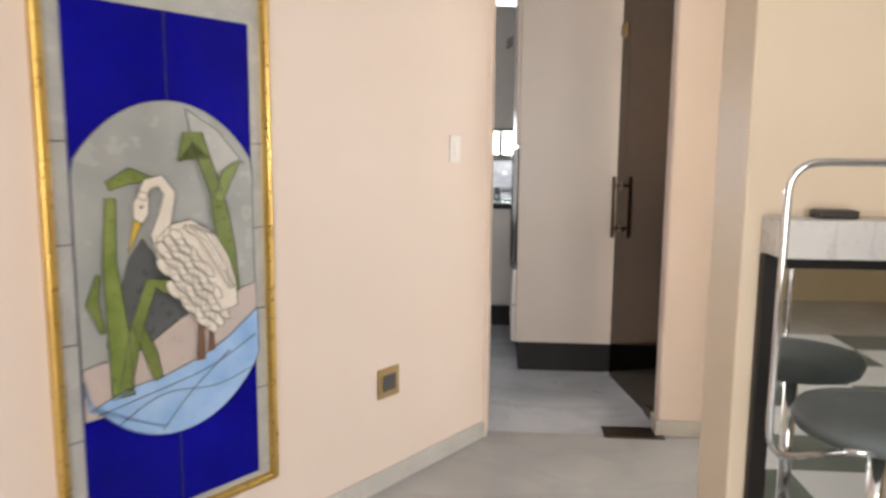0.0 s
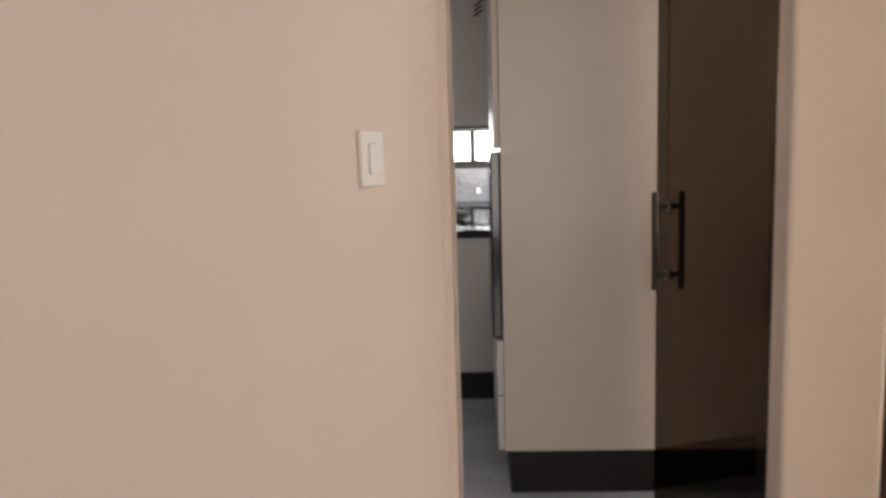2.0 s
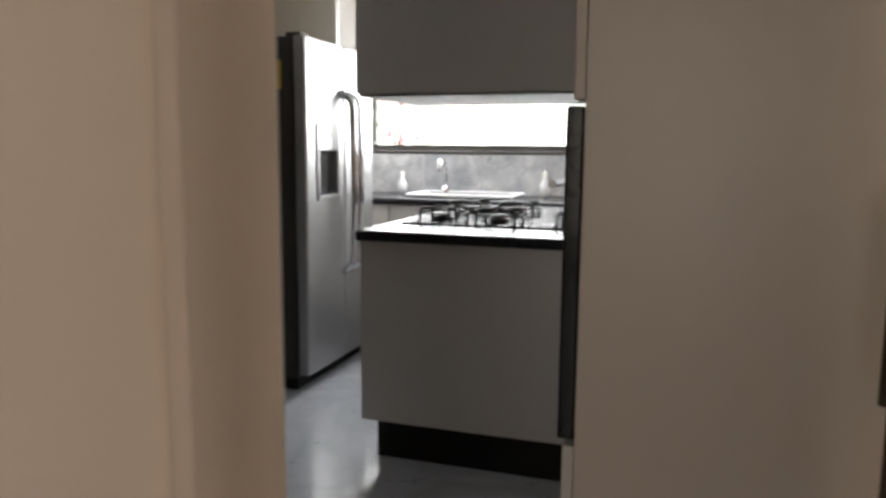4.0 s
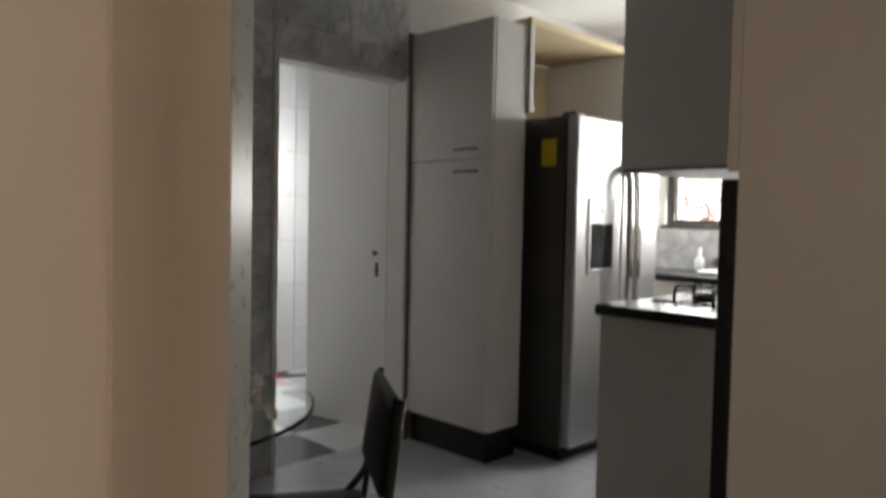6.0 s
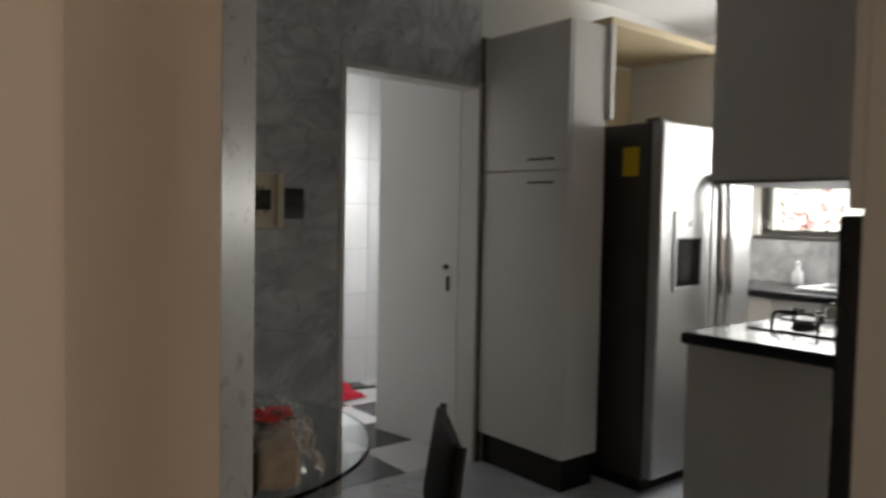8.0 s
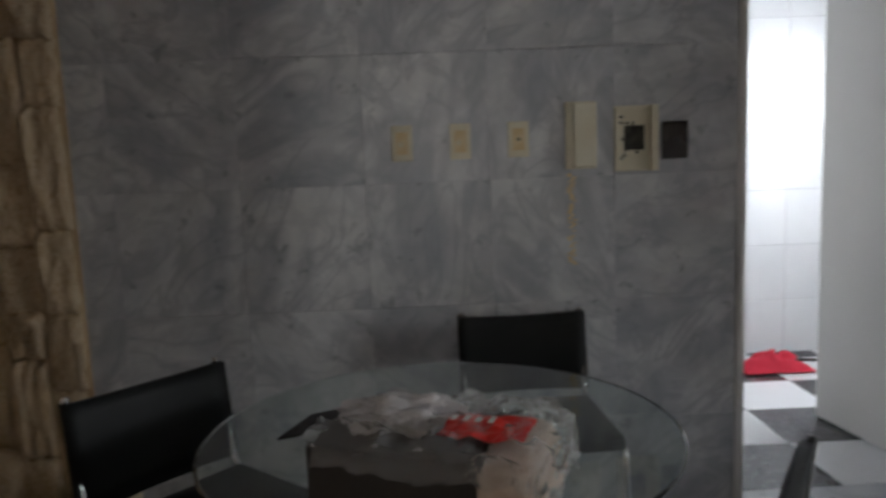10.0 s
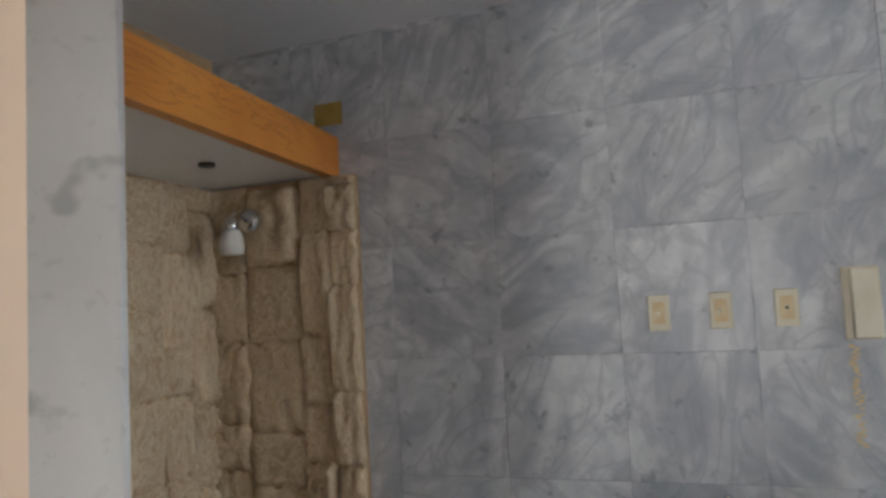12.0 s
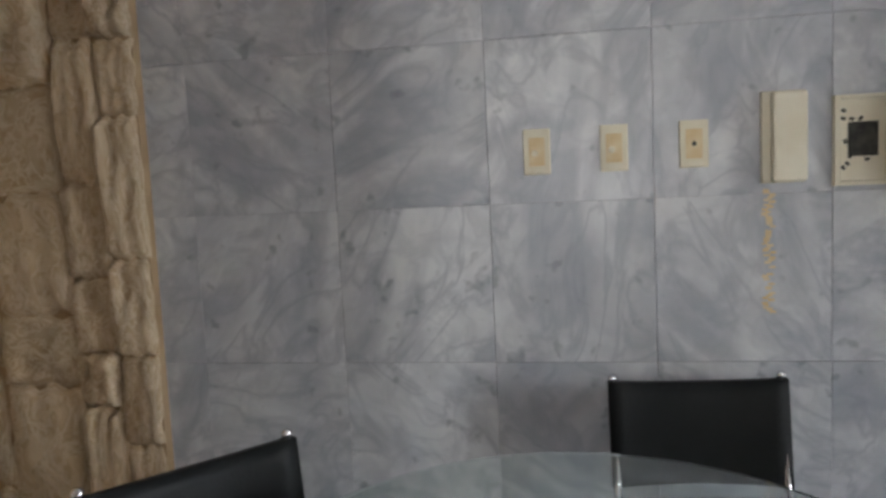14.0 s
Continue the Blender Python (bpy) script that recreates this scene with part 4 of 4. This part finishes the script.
def tube_back_chair(name, label, at, w=0.41):
    """Chrome tube chair, black leather back and seat. The back stands at y = 0 and the chair faces -y."""
    c = thing(name, label, "chair", "chairs round the glass table", at)
    h = w / 2
    for s in (-1, 1):
        part("side_frame", rod(bent([(s * h, 0.02, 0.763), (s * h, -0.03, 0.46), (s * h, -0.44, 0.45), (s * h, -0.46, 0.012), (s * h, 0.0, 0.012)], 0.06, 5), 0.0105, sides=8), chrome, c, smooth=True)
        part("tube_cap", turned(lathe([(0.0115, 0), (0.0115, 0.012), (0.006, 0.018)], sides=10), Matrix.Translation((s * h, 0.02, 0.756))), chrome, c, smooth=True)
    part("floor_bar", rod([(-h, 0.0, 0.012), (h, 0.0, 0.012)], 0.0105, sides=8), chrome, c, smooth=True)
    # a sling of leather that wraps round the two tubes
    bm = bmesh.new()
    rows = []
    for k in range(7):
        z = 0.49 + 0.268 * k / 6
        y = 0.02 - 0.045 * (0.785 - z) / 0.33
        row = []
        for q in range(13):
            u = -1 + 2 * q / 12
            row.append(Vector((u * (h + 0.012), y - 0.016 + 0.03 * (1 - u * u), z - 0.012 * (1 - u * u) * (1 if k == 6 else 0))))
        rows.append(row)
    front = [[bm.verts.new(p) for p in r] for r in rows]
    back = [[bm.verts.new(p + Vector((0, 0.03 if q in (0, 12) else 0.02, 0))) for q, p in enumerate(r)] for r in rows]
    for a in range(6):
        for q in range(12):
            bm.faces.new((front[a][q], front[a][q + 1], front[a + 1][q + 1], front[a + 1][q]))
            bm.faces.new((back[a][q + 1], back[a][q], back[a + 1][q], back[a + 1][q + 1]))
        for q in (0, 12):
            bm.faces.new((front[a][q], front[a + 1][q], back[a + 1][q], back[a][q]) if q == 0 else (front[a + 1][q], front[a][q], back[a][q], back[a + 1][q]))
    for a in (0, 6):
        for q in range(12):
            bm.faces.new((front[a][q + 1], front[a][q], back[a][q], back[a][q + 1]) if a == 0 else (front[a][q], front[a][q + 1], back[a][q + 1], back[a][q]))
    part("backrest", bm, leather_black, c, "black leather sling back", smooth=True)
    part("seat", turned(pillow(w + 0.01, 0.4, 0.035, 0.01), Matrix.Translation((0, -0.25, 0.44))), leather_black, c, smooth=True)
    return c


north = tube_back_chair("dining_chair", "black leather chrome chair against the marble wall", pose(0.418, -0.14, 0, 0, 0, 4))
for label, m in (("black leather chrome chair beside the stone corner", pose(-0.603, -0.738, 0, 0, 0, 50)),
                 ("black leather chrome chair with its back to the hall", pose(-0.396, -1.655, 0, 0, 0, 166))):
    tagged(copy_thing(north, m), label)


def folding_chair(at):
    """A black folding chair, its back at y = 0, facing -y."""
    c = thing("folding_chair", "black folding chair beside the glass table", "chair", at=at)
    for s in (-1, 1):
        part("back_post", rod(bent([(s * 0.195, 0.03, 0.76), (s * 0.195, -0.005, 0.46), (s * 0.19, -0.4, 0.0)], 0.04, 4), 0.011, sides=8), iron, c, smooth=True)
        part("rear_leg", rod(bent([(s * 0.18, -0.1, 0.36), (s * 0.18, -0.02, 0.34), (s * 0.18, 0.12, 0.0)], 0.05, 4), 0.011, sides=8), iron, c, smooth=True)
        part("hinge_link", rod([(s * 0.19, 0.0, 0.5), (s * 0.185, -0.02, 0.35)], 0.009, sides=8), iron, c, smooth=True)
    for y, z in ((-0.37, 0.035), (0.105, 0.035)):
        part("cross_bar", rod([(-0.18, y, z), (0.18, y, z)], 0.008, sides=8), iron, c, smooth=True)
    part("backrest", turned(pillow(0.39, 0.25, 0.025, 0.012), Matrix.Translation((0, 0.016, 0.63)) @ Matrix.Rotation(radians(82), 4, "X")), leather_black, c, "black padded back", smooth=True)
    part("seat", turned(pillow(0.4, 0.42, 0.05, 0.014), Matrix.Translation((0, -0.23, 0.345))), leather_black, c, "black padded seat", smooth=True)


folding_chair(pose(0.68, -1.42, 0, 0, 0, -122))


def glass_table():
    t = thing("glass_table", "round glass breakfast table on a chrome base", "table", at=pose(0.125, -1.0, 0))
    part("tabletop", lathe([(0.512, 0.692), (0.52, 0.696), (0.52, 0.702), (0.514, 0.704)], sides=72), table_glass, t, "clear greenish glass top", smooth=False)
    for k in range(4):
        a = radians(45 + 90 * k)
        c, s = math.cos(a), math.sin(a)
        part("leg", rod(bent([(0.3 * c, 0.3 * s, 0.012), (0.09 * c, 0.09 * s, 0.3), (0.28 * c, 0.28 * s, 0.691)], 0.15, 6), 0.014, sides=8), chrome, t, smooth=True)
    part("ring", rod([(0.1 * math.cos(2 * math.pi * q / 24), 0.1 * math.sin(2 * math.pi * q / 24), 0.3) for q in range(25)], 0.01, sides=8), chrome, t, smooth=True)


glass_table()


def wrapped_box():
    b = thing("wrapped_box", "cardboard box under crumpled clear plastic", "box", at=pose(0.085, -1.315, 0.7045, 0, 0, -20) @ Matrix.Diagonal((0.98, 1.08, 1.02, 1)))
    part("carton", box(-0.17, -0.1, 0, 0.13, 0.1, 0.115, 0.004), card_brown, b, "dark brown carton")
    part("carton_end", box(0.131, -0.1, 0, 0.22, 0.1, 0.112, 0.02, seg=3), paper_pink, b, "pale wrapped end")
    part("flap", turned(box(-0.11, -0.06, 0, 0, 0.06, 0.004), Matrix.Translation((-0.165, 0.03, 0.112)) @ Matrix.Rotation(radians(-14), 4, "Y")), plinth_black, b, "dark open carton flap")
    film = bmesh.new()
    bmesh.ops.create_grid(film, x_segments=70, y_segments=46, size=0.5)

    def folds(p):
        """Sharp ridges, as in crumpled film."""
        return sum((1 - abs(noise.noise(p * f)) * 2.4) * a for f, a in ((1.0, 0.02), (2.1, 0.011), (4.3, 0.005)))

    for v in film.verts:
        u, w = v.co.x * 0.48, v.co.y * 0.3
        x, y, z = u + 0.08, w, 0.116
        if x > 0.225:
            z -= x - 0.225
            x = 0.229 + 0.15 * (x - 0.225)
        if abs(y) > 0.1:
            z -= (abs(y) - 0.1) * 0.9
            y = math.copysign(0.105 + 0.2 * (abs(y) - 0.1), y)
        c = max(0.0, folds(Vector((u * 14, w * 14, 1.5))) + 0.006)
        v.co = Vector((x + (c * 0.7 if z < 0.11 else 0), y + (math.copysign(c * 0.7, y) if abs(y) > 0.104 else 0), max(z + c, 0.004)))
    part("plastic_wrap", film, plastic_film, b, "crumpled clear plastic")
    lump = bmesh.new()
    bmesh.ops.create_icosphere(lump, subdivisions=5, radius=1)
    for v in lump.verts:
        q = 0.85 + 0.35 * noise.noise(v.co * 2.1) + 7 * folds(v.co * 2.6)
        v.co = Vector((v.co.x * 0.12 * q - 0.05, v.co.y * 0.075 * q + 0.03, max(v.co.z * 0.04 * q, -0.015) + 0.122))
    part("plastic_bag", lump, plastic_milky, b, "bunched clear plastic")
    lab = bmesh.new()
    bmesh.ops.create_grid(lab, x_segments=14, y_segments=8, size=0.5)
    for v in lab.verts:
        v.co = Vector((v.co.x * 0.15 + 0.135, v.co.y * 0.1 - 0.03, 0.143 + 0.012 * noise.noise(Vector((v.co.x * 5, v.co.y * 5, 0)))))
    part("printed_label", lab, print_red, b, "glossy red printed label")
    for k in range(4):
        part("print_mark", box(0.075 + 0.022 * k, -0.04, 0.1565, 0.084 + 0.022 * k, -0.022 + 0.006 * (k % 2), 0.1577), paper_white, b)


wrapped_box()


def magazine(name, at, seed):
    rnd = random.Random(seed)
    m = thing(name, "colourful printed magazine lying on a leather chair seat", "magazine", at=at)
    part("page_block", box(-0.105, -0.14, 0, 0.105, 0.14, 0.005, 0.001), paper_white, m)
    part("cover", box(-0.098, -0.133, 0.005, 0.104, 0.133, 0.0062), plinth_black, m, "dark printed cover")
    for k in range(64):
        x, y, w, h = rnd.uniform(-0.095, 0.06), rnd.uniform(-0.13, 0.09), rnd.uniform(0.008, 0.026), rnd.uniform(0.008, 0.026)
        part("picture", box(x, y, 0.0062, x + w, y + h, 0.0064 + 0.00005 * k), rnd.choice((print_red, seat_tan, dark_wood, card_tan, glass_blue, glass_water, glass_green, seat_grey, bench_fabric, yellow_paper)), m)


magazine("magazine", pose(-0.385, -1.02, 0.487, 0, 0, 63), 2)


def bench():
    b = thing("bench", "beige upholstered bench in the stone corner", "bench")
    part("seat", turned(pillow(0.7, 0.62, 0.14, 0.025, 9), Matrix.Translation((-1.37, -0.46, 0.010))), bench_fabric, b, smooth=True)
    part("base", box(-1.71, -0.75, 0.0, -1.04, -0.15, 0.010, 0.01), bench_fabric, b)
    arm = box(-0.05, -0.14, 0.0, 0.05, 0.13, 0.28, 0.035, seg=4)
    part("armrest", turned(arm, Matrix.Translation((-0.965, -0.22, 0.0))), bench_fabric, b, smooth=True)


bench()


def corner_lamp():
    l = thing("wall_lamp", "small chrome wall lamp with frosted glass shade", "wall lamp", at=pose(-1.56, -0.1, 1.8))
    part("back_plate", turned(lathe([(0.05, 0), (0.05, 0.012), (0.03, 0.02)]), Matrix.Rotation(radians(90), 4, "X")), chrome, l, smooth=True)
    part("arm", rod(bent([(0, -0.01, 0), (0, -0.1, 0.03), (0, -0.12, -0.02)], 0.04), 0.009, sides=8), chrome, l, smooth=True)
    part("cup", turned(lathe([(0.012, 0.04), (0.03, 0.02), (0.036, -0.015), (0.03, -0.02)]), Matrix.Translation((0, -0.12, -0.03))), chrome, l, smooth=True)
    part("shade", turned(lathe([(0.03, 0), (0.045, -0.03), (0.05, -0.07), (0.046, -0.1), (0.03, -0.105)]), Matrix.Translation((0, -0.12, -0.04))), lamp_glass, l, "frosted white glass shade", smooth=True)


corner_lamp()
tagged(part("soffit", slab([(-1.8, -1.06), (-1.13, -1.29), (-1.24, 0.005), (-1.8, 0.005)], 1.965, 2.12), white_paint), "white soffit over the stone corner", "ceiling panel", kind="structure")
tagged(part("soffit_beam", slab([(-1.125, -1.3), (-1.075, -1.3), (-1.185, 0.005), (-1.235, 0.005)], 1.955, 2.125), beam_wood), "orange varnished wooden beam edging the soffit", "beam")
tagged(part("spot_lamp", turned(lathe([(0.03, 0), (0.03, 0.012), (0.02, 0.014)]), Matrix.Translation((-1.45, -0.5, 1.953))), bronze), "small dark recessed spot in the soffit", "spot lamp")
tagged(part("yellow_tag", box(-1.29, -0.004, 2.18, -1.16, -0.0005, 2.275, 0.001), tag_ochre), "small yellow label on the marble wall", "label")

# plates and boxes on the marble wall
for k, x in enumerate((0.036, 0.237, 0.438)):
    t = thing("socket_plate", "stained ivory socket plate on the marble wall", "wall plate", "plates on the marble wall", pose(x, -0.001, 1.347))
    part("plate", box(-0.036, -0.011, -0.061, 0.036, 0, 0.061, 0.003), plate_ivory, t)
    part("socket_face", box(-0.021, -0.0125, -0.038, 0.021, -0.011, 0.038, 0.0005), plate_stain, t, "brown-stained centre")
    if k == 2:
        part("hole", turned(lathe([(0.006, 0), (0.006, 0.001)], sides=12), Matrix.Translation((0, -0.0125, 0)) @ Matrix.Rotation(radians(90), 4, "X")), soot, t)
    else:
        part("worn_mark", turned(lathe([(0.009, 0), (0.007, 0.002)], sides=12), Matrix.Translation((-0.006, -0.0125, -0.004)) @ Matrix.Rotation(radians(90), 4, "X")), plate_ivory, t)

phone = thing("wall_phone", "yellowed ivory wall intercom box", "intercom", at=pose(0.655, -0.001, 1.352))
part("back_plate", box(-0.055, -0.02, -0.115, 0.05, 0, 0.115, 0.004), plate_ivory, phone)
part("cover", box(-0.035, -0.048, -0.112, 0.048, -0.02, 0.112, 0.008), plate_ivory, phone, "plain ivory cover")
broken = thing("broken_wall_box", "broken ivory wall box with sooty open middle", "wall box", at=pose(0.84, -0.001, 1.335))
part("back_plate", box(-0.07, -0.008, -0.112, 0.075, 0, 0.112, 0.003), plate_ivory, broken)
rim = bmesh.new()
for b in ((0.05, -0.045, -0.112, 0.075, -0.008, 0.112), (-0.07, -0.022, -0.112, -0.055, -0.008, 0.112), (-0.055, -0.022, -0.112, 0.05, -0.008, -0.1), (-0.055, -0.022, 0.1, 0.05, -0.008, 0.112)):
    box(*b, 0.003, rim)
part("rim", rim, plate_ivory, broken)
part("burnt_hole", box(-0.035, -0.0095, -0.04, 0.035, -0.008, 0.045), soot, broken, "sooty hole")
blob = random.Random(8)
for k in range(9):
    x, z = blob.uniform(-0.05, -0.03) if k < 6 else blob.uniform(-0.03, 0.03), blob.uniform(-0.07, 0.08) if k < 6 else blob.choice((-0.048, 0.053))
    part("soot_fleck", turned(box(-0.006, -0.0095, -0.004, 0.006, -0.008, 0.004), Matrix.Translation((x, 0, z)) @ Matrix.Rotation(blob.uniform(0, 3), 4, "Y")), soot, broken)
black = thing("black_switch", "black switch plate on the marble wall", "switch", at=pose(0.982, -0.001, 1.325))
part("plate", box(-0.045, -0.012, -0.065, 0.045, 0, 0.065, 0.004), oven_black, black)
part("button", box(-0.02, -0.016, -0.03, 0.02, -0.012, 0.03, 0.002), oven_black, black)
stain = bmesh.new()
blob = random.Random(4)
for k in range(52):
    if blob.random() < 0.15:
        continue
    z = 1.22 - k * 0.0062
    x = 0.622 + blob.uniform(-0.009, 0.009) + 0.003 * math.sin(k * 0.5)
    turned_bit = slab([(x - 0.009, 0), (x + 0.007, 0), (x + 0.006, 0.0006), (x - 0.008, 0.0006)], z - 0.004, z + blob.uniform(0.001, 0.005))
    turned(turned_bit, Matrix.Translation((0, -0.0016, 0)))
    merged(turned_bit, stain)
tagged(part("glue_stain", stain, plate_stain), "tan streak of old glue below the intercom", "stain")

# ---- utility room things ----
cl = bmesh.new()
bmesh.ops.create_grid(cl, x_segments=20, y_segments=12, size=0.5)
for v in cl.verts:
    x, y = v.co.x, v.co.y
    hgt = 0.07 * max(0, 1 - (2 * x) ** 2) * max(0, 1 - (2 * y) ** 2) * (1.2 + noise.noise(Vector((x * 5, y * 6, 2))))
    v.co = Vector((x * 0.4 + 0.03 * noise.noise(Vector((x * 4, y * 4, 7))), y * 0.22, hgt + 0.012))
tagged(part("floor_cloth", turned(cl, Matrix.Translation((2.08, 1.52, 0.0))), red_cloth, smooth=True), "crumpled red cloth on the checkered floor", "cloth")
tagged(part("broom_stick", rod([(2.2, 1.5, 0.06), (2.55, 1.42, 0.06)], 0.01, sides=8), frame_dark), "thin dark stick lying by the red cloth", "stick")

# ---- dining room ----


def dining_chair(at):
    c = thing("dining_room_chair", "dark wooden chair with tan upholstered seat", "chair", "chairs round the dining table", at)
    for x in (-0.21, 0.21):
        part("front_leg", turned(box(-0.02, -0.02, 0, 0.02, 0.02, 0.42, 0.004), Matrix.Translation((x, -0.42, 0))), dark_wood, c)
        part("back_post", rod(bent([(x, 0.03, 0.0), (x, 0.0, 0.45), (x * 0.95, 0.08, 1.06)], 0.2, 5), 0.02, sides=8), dark_wood, c)
    fr = bmesh.new()
    for b in ((-0.23, -0.44, 0.38, 0.23, -0.41, 0.43), (-0.23, -0.02, 0.38, 0.23, 0.01, 0.43), (-0.23, -0.41, 0.38, -0.2, -0.02, 0.43), (0.2, -0.41, 0.38, 0.23, -0.02, 0.43)):
        box(*b, 0.004, fr)
    part("seat_frame", fr, dark_wood, c)
    part("seat", turned(pillow(0.47, 0.44, 0.06, 0.02), Matrix.Translation((0, -0.21, 0.43))), seat_tan, c, smooth=True)
    part("backrest", turned(box(-0.2, -0.015, -0.17, 0.2, 0.015, 0.17, 0.01), Matrix.Translation((0, 0.065, 0.86)) @ Matrix.Rotation(radians(-8), 4, "X")), dark_wood, c)
    return c


first = dining_chair(pose(0.43, -3.54, 0, 0, 0, 0))
for x, y, a in ((1.6, -4.12, 6), (2.3, -4.2, 10), (2.8, -4.9, -80), (1.2, -5.2, 120)):
    copy_thing(first, pose(x, y, 0, 0, 0, a))


def dining_table():
    t = thing("dining_table", "dark wooden dining table with glossy top", "table", at=pose(1.7, -4.75, 0))
    part("tabletop", box(-0.75, -0.5, 0.715, 0.75, 0.5, 0.755, 0.01), granite_black, t)
    for x in (-0.66, 0.66):
        for y in (-0.41, 0.41):
            part("leg", turned(box(-0.035, -0.035, 0, 0.035, 0.035, 0.715, 0.005), Matrix.Translation((x, y, 0))), dark_wood, t)


dining_table()

# ---- tiles and stones ----


def tile_mesh(name, w, d, h, material, bevel=0.0015):
    return mesh_of(name, box(-w / 2, -d / 2, -h / 2, w / 2, d / 2, h / 2, bevel, seg=1), material)


wall_marble = bpy.data.objects["wall_marble_core"]
over_door = bpy.data.objects["wall_marble_over_door"]
xs = [-1.81, -1.402, -0.967, -0.532, -0.097, 0.338, 0.773, 1.205]
zs = [0.0, 0.331, 0.771, 1.211, 1.651, 2.091, 2.531, CEIL]
cache = {}


def wall_tile(x0, x1, z0, z1, parent):
    key = (round(x1 - x0, 3), round(z1 - z0, 3))
    if key not in cache:
        cache[key] = tile_mesh("marble_tile", key[0] - 0.0012, 0.012, key[1] - 0.0012, marble_tile, 0.0007)
    ob = new("marble_tile", cache[key])
    ob.matrix_basis = pose((x0 + x1) / 2, 0.006, (z0 + z1) / 2)
    ob.parent = parent


for z0, z1 in zip(zs, zs[1:]):
    for x0, x1 in zip(xs, xs[1:]):
        if x1 < -0.98 and z0 < 1.6:
            continue
        wall_tile(x0, x1, z0, z1, wall_marble)
for z0, z1 in ((1.966, 2.091), (2.091, 2.531)):
    for x0, x1 in ((1.205, 1.64), (1.64, 2.034)):
        wall_tile(x0, x1, z0, z1, over_door)

# rough stone pieces, a few shapes shared
stone_rnd = random.Random(11)
stone_shapes = []
for k in range(10):
    bm = bmesh.new()
    bmesh.ops.create_grid(bm, x_segments=13, y_segments=13, size=0.5)
    tilt = (stone_rnd.uniform(-0.5, 0.5), stone_rnd.uniform(-0.35, 0.35))
    for v in bm.verts:
        ex, ey = 1 - abs(v.co.x) * 2, 1 - abs(v.co.y) * 2
        edge = min(1.0, min(ex, ey) * 5 + 0.12) if min(ex, ey) > 0.01 else 0
        q = Vector((v.co.x * 2.4, v.co.y * 2.4, k * 7.3))
        chips = abs(noise.noise(q * 1.3)) + 0.55 * abs(noise.noise(q * 3.1)) + 0.3 * abs(noise.noise(q * 6.3))
        hgt = edge ** 0.5 * (0.8 + tilt[0] * v.co.x + tilt[1] * v.co.y - 0.55 * chips)
        if edge < 0.01:
            v.co.x += 0.1 * noise.noise(Vector((v.co.y * 5, k, 1)))
            v.co.y += 0.1 * noise.noise(Vector((v.co.x * 5, k, 2)))
        v.co.z = max(0.0, hgt)
    stone_shapes.append(mesh_of("stone", bm, rough_stone, True))



def stone_wall(parent, origin, along, out, length, height, first_width=0.0):
    """Courses of upright stones of uneven width on one wall."""
    u = 0.0
    while u < length - 0.03:
        w = min(first_width if u == 0.0 and first_width else stone_rnd.uniform(0.13, 0.27), length - u)
        if length - u - w < 0.06:
            w = length - u
        z = -stone_rnd.uniform(0, 0.15)
        while z < height:
            h = stone_rnd.uniform(0.16, 0.42)
            lo, hi = max(z, 0), min(z + h, height)
            if hi - lo > 0.03:
                ob = new("stone", stone_shapes[stone_rnd.randrange(10)])
                c = origin + along * (u + w / 2) + Vector((0, 0, (lo + hi) / 2))
                m = Matrix((along, Vector((0, 0, 1)), out)).transposed().to_4x4()
                thick = stone_rnd.uniform(0.035, 0.085)
                ob.matrix_basis = Matrix.Translation(c) @ m @ Matrix.Diagonal((w * 1.0, (hi - lo) * 1.0, thick, 1)) @ Matrix.Rotation(stone_rnd.uniform(-0.04, 0.04), 4, "Z")
                ob.parent = parent
            z += h
        u += w


stone_wall(bpy.data.objects["wall_nook_stone_core"], Vector((-1.1, -0.035, 0)), Vector((-1, 0, 0)), Vector((0, -1, 0)), 0.7, 1.96, 0.12)
stone_wall(bpy.data.objects["wall_nook_west"], Vector((-1.8, -0.05, 0)), Vector((0, -1, 0)), Vector((1, 0, 0)), 0.93, 1.96)

# utility room tiles
checks = [tile_mesh("floor_tile", 0.418, 0.418, 0.008, m, 0.001) for m in (tile_white, tile_black)]
ufloor = bpy.data.objects["floor_utility"]
for i in range(5):
    for j in range(5):
        x, y = 1.02 + 0.42 * i, 0.26 + 0.42 * j
        if x < 2.9 and y < 2.0:
            ob = new("floor_tile", checks[(i + j) % 2])
            ob.matrix_basis = pose(x, y, -0.004)
            ob.parent = ufloor
unorth = bpy.data.objects["wall_utility_north"]
wt = tile_mesh("wall_tile", 0.247, 0.008, 0.337, tile_white, 0.002)
for i in range(8):
    for j in range(7):
        ob = new("wall_tile", wt)
        ob.matrix_basis = pose(0.93 + 0.25 * i, 1.866, 0.17 + 0.34 * j)
        ob.parent = unorth
ueast = bpy.data.objects["wall_utility_east"]
for i in range(7):
    for j in range(7):
        ob = new("wall_tile", wt)
        ob.matrix_basis = pose(2.776, 0.25 + 0.25 * i, 0.17 + 0.34 * j, 0, 0, 90)
        ob.parent = ueast

# checkered floor of the bar side of the hall, seen in the mirror
bar_floor = structure("floor_bar", box(-4.72, -6.2, 0.0, -1.63, -3.05, 0.003), grout, "bed under green and white checkered tiles", "floor")
bar_checks = [tile_mesh("floor_tile", 0.383, 0.383, 0.006, m, 0.001) for m in (tile_white, tile_green)]
for i in range(8):
    for j in range(8):
        ob = new("floor_tile", bar_checks[(i + j) % 2])
        ob.matrix_basis = pose(-4.52 + 0.385 * i, -5.98 + 0.385 * j, 0.004)
        ob.parent = bar_floor
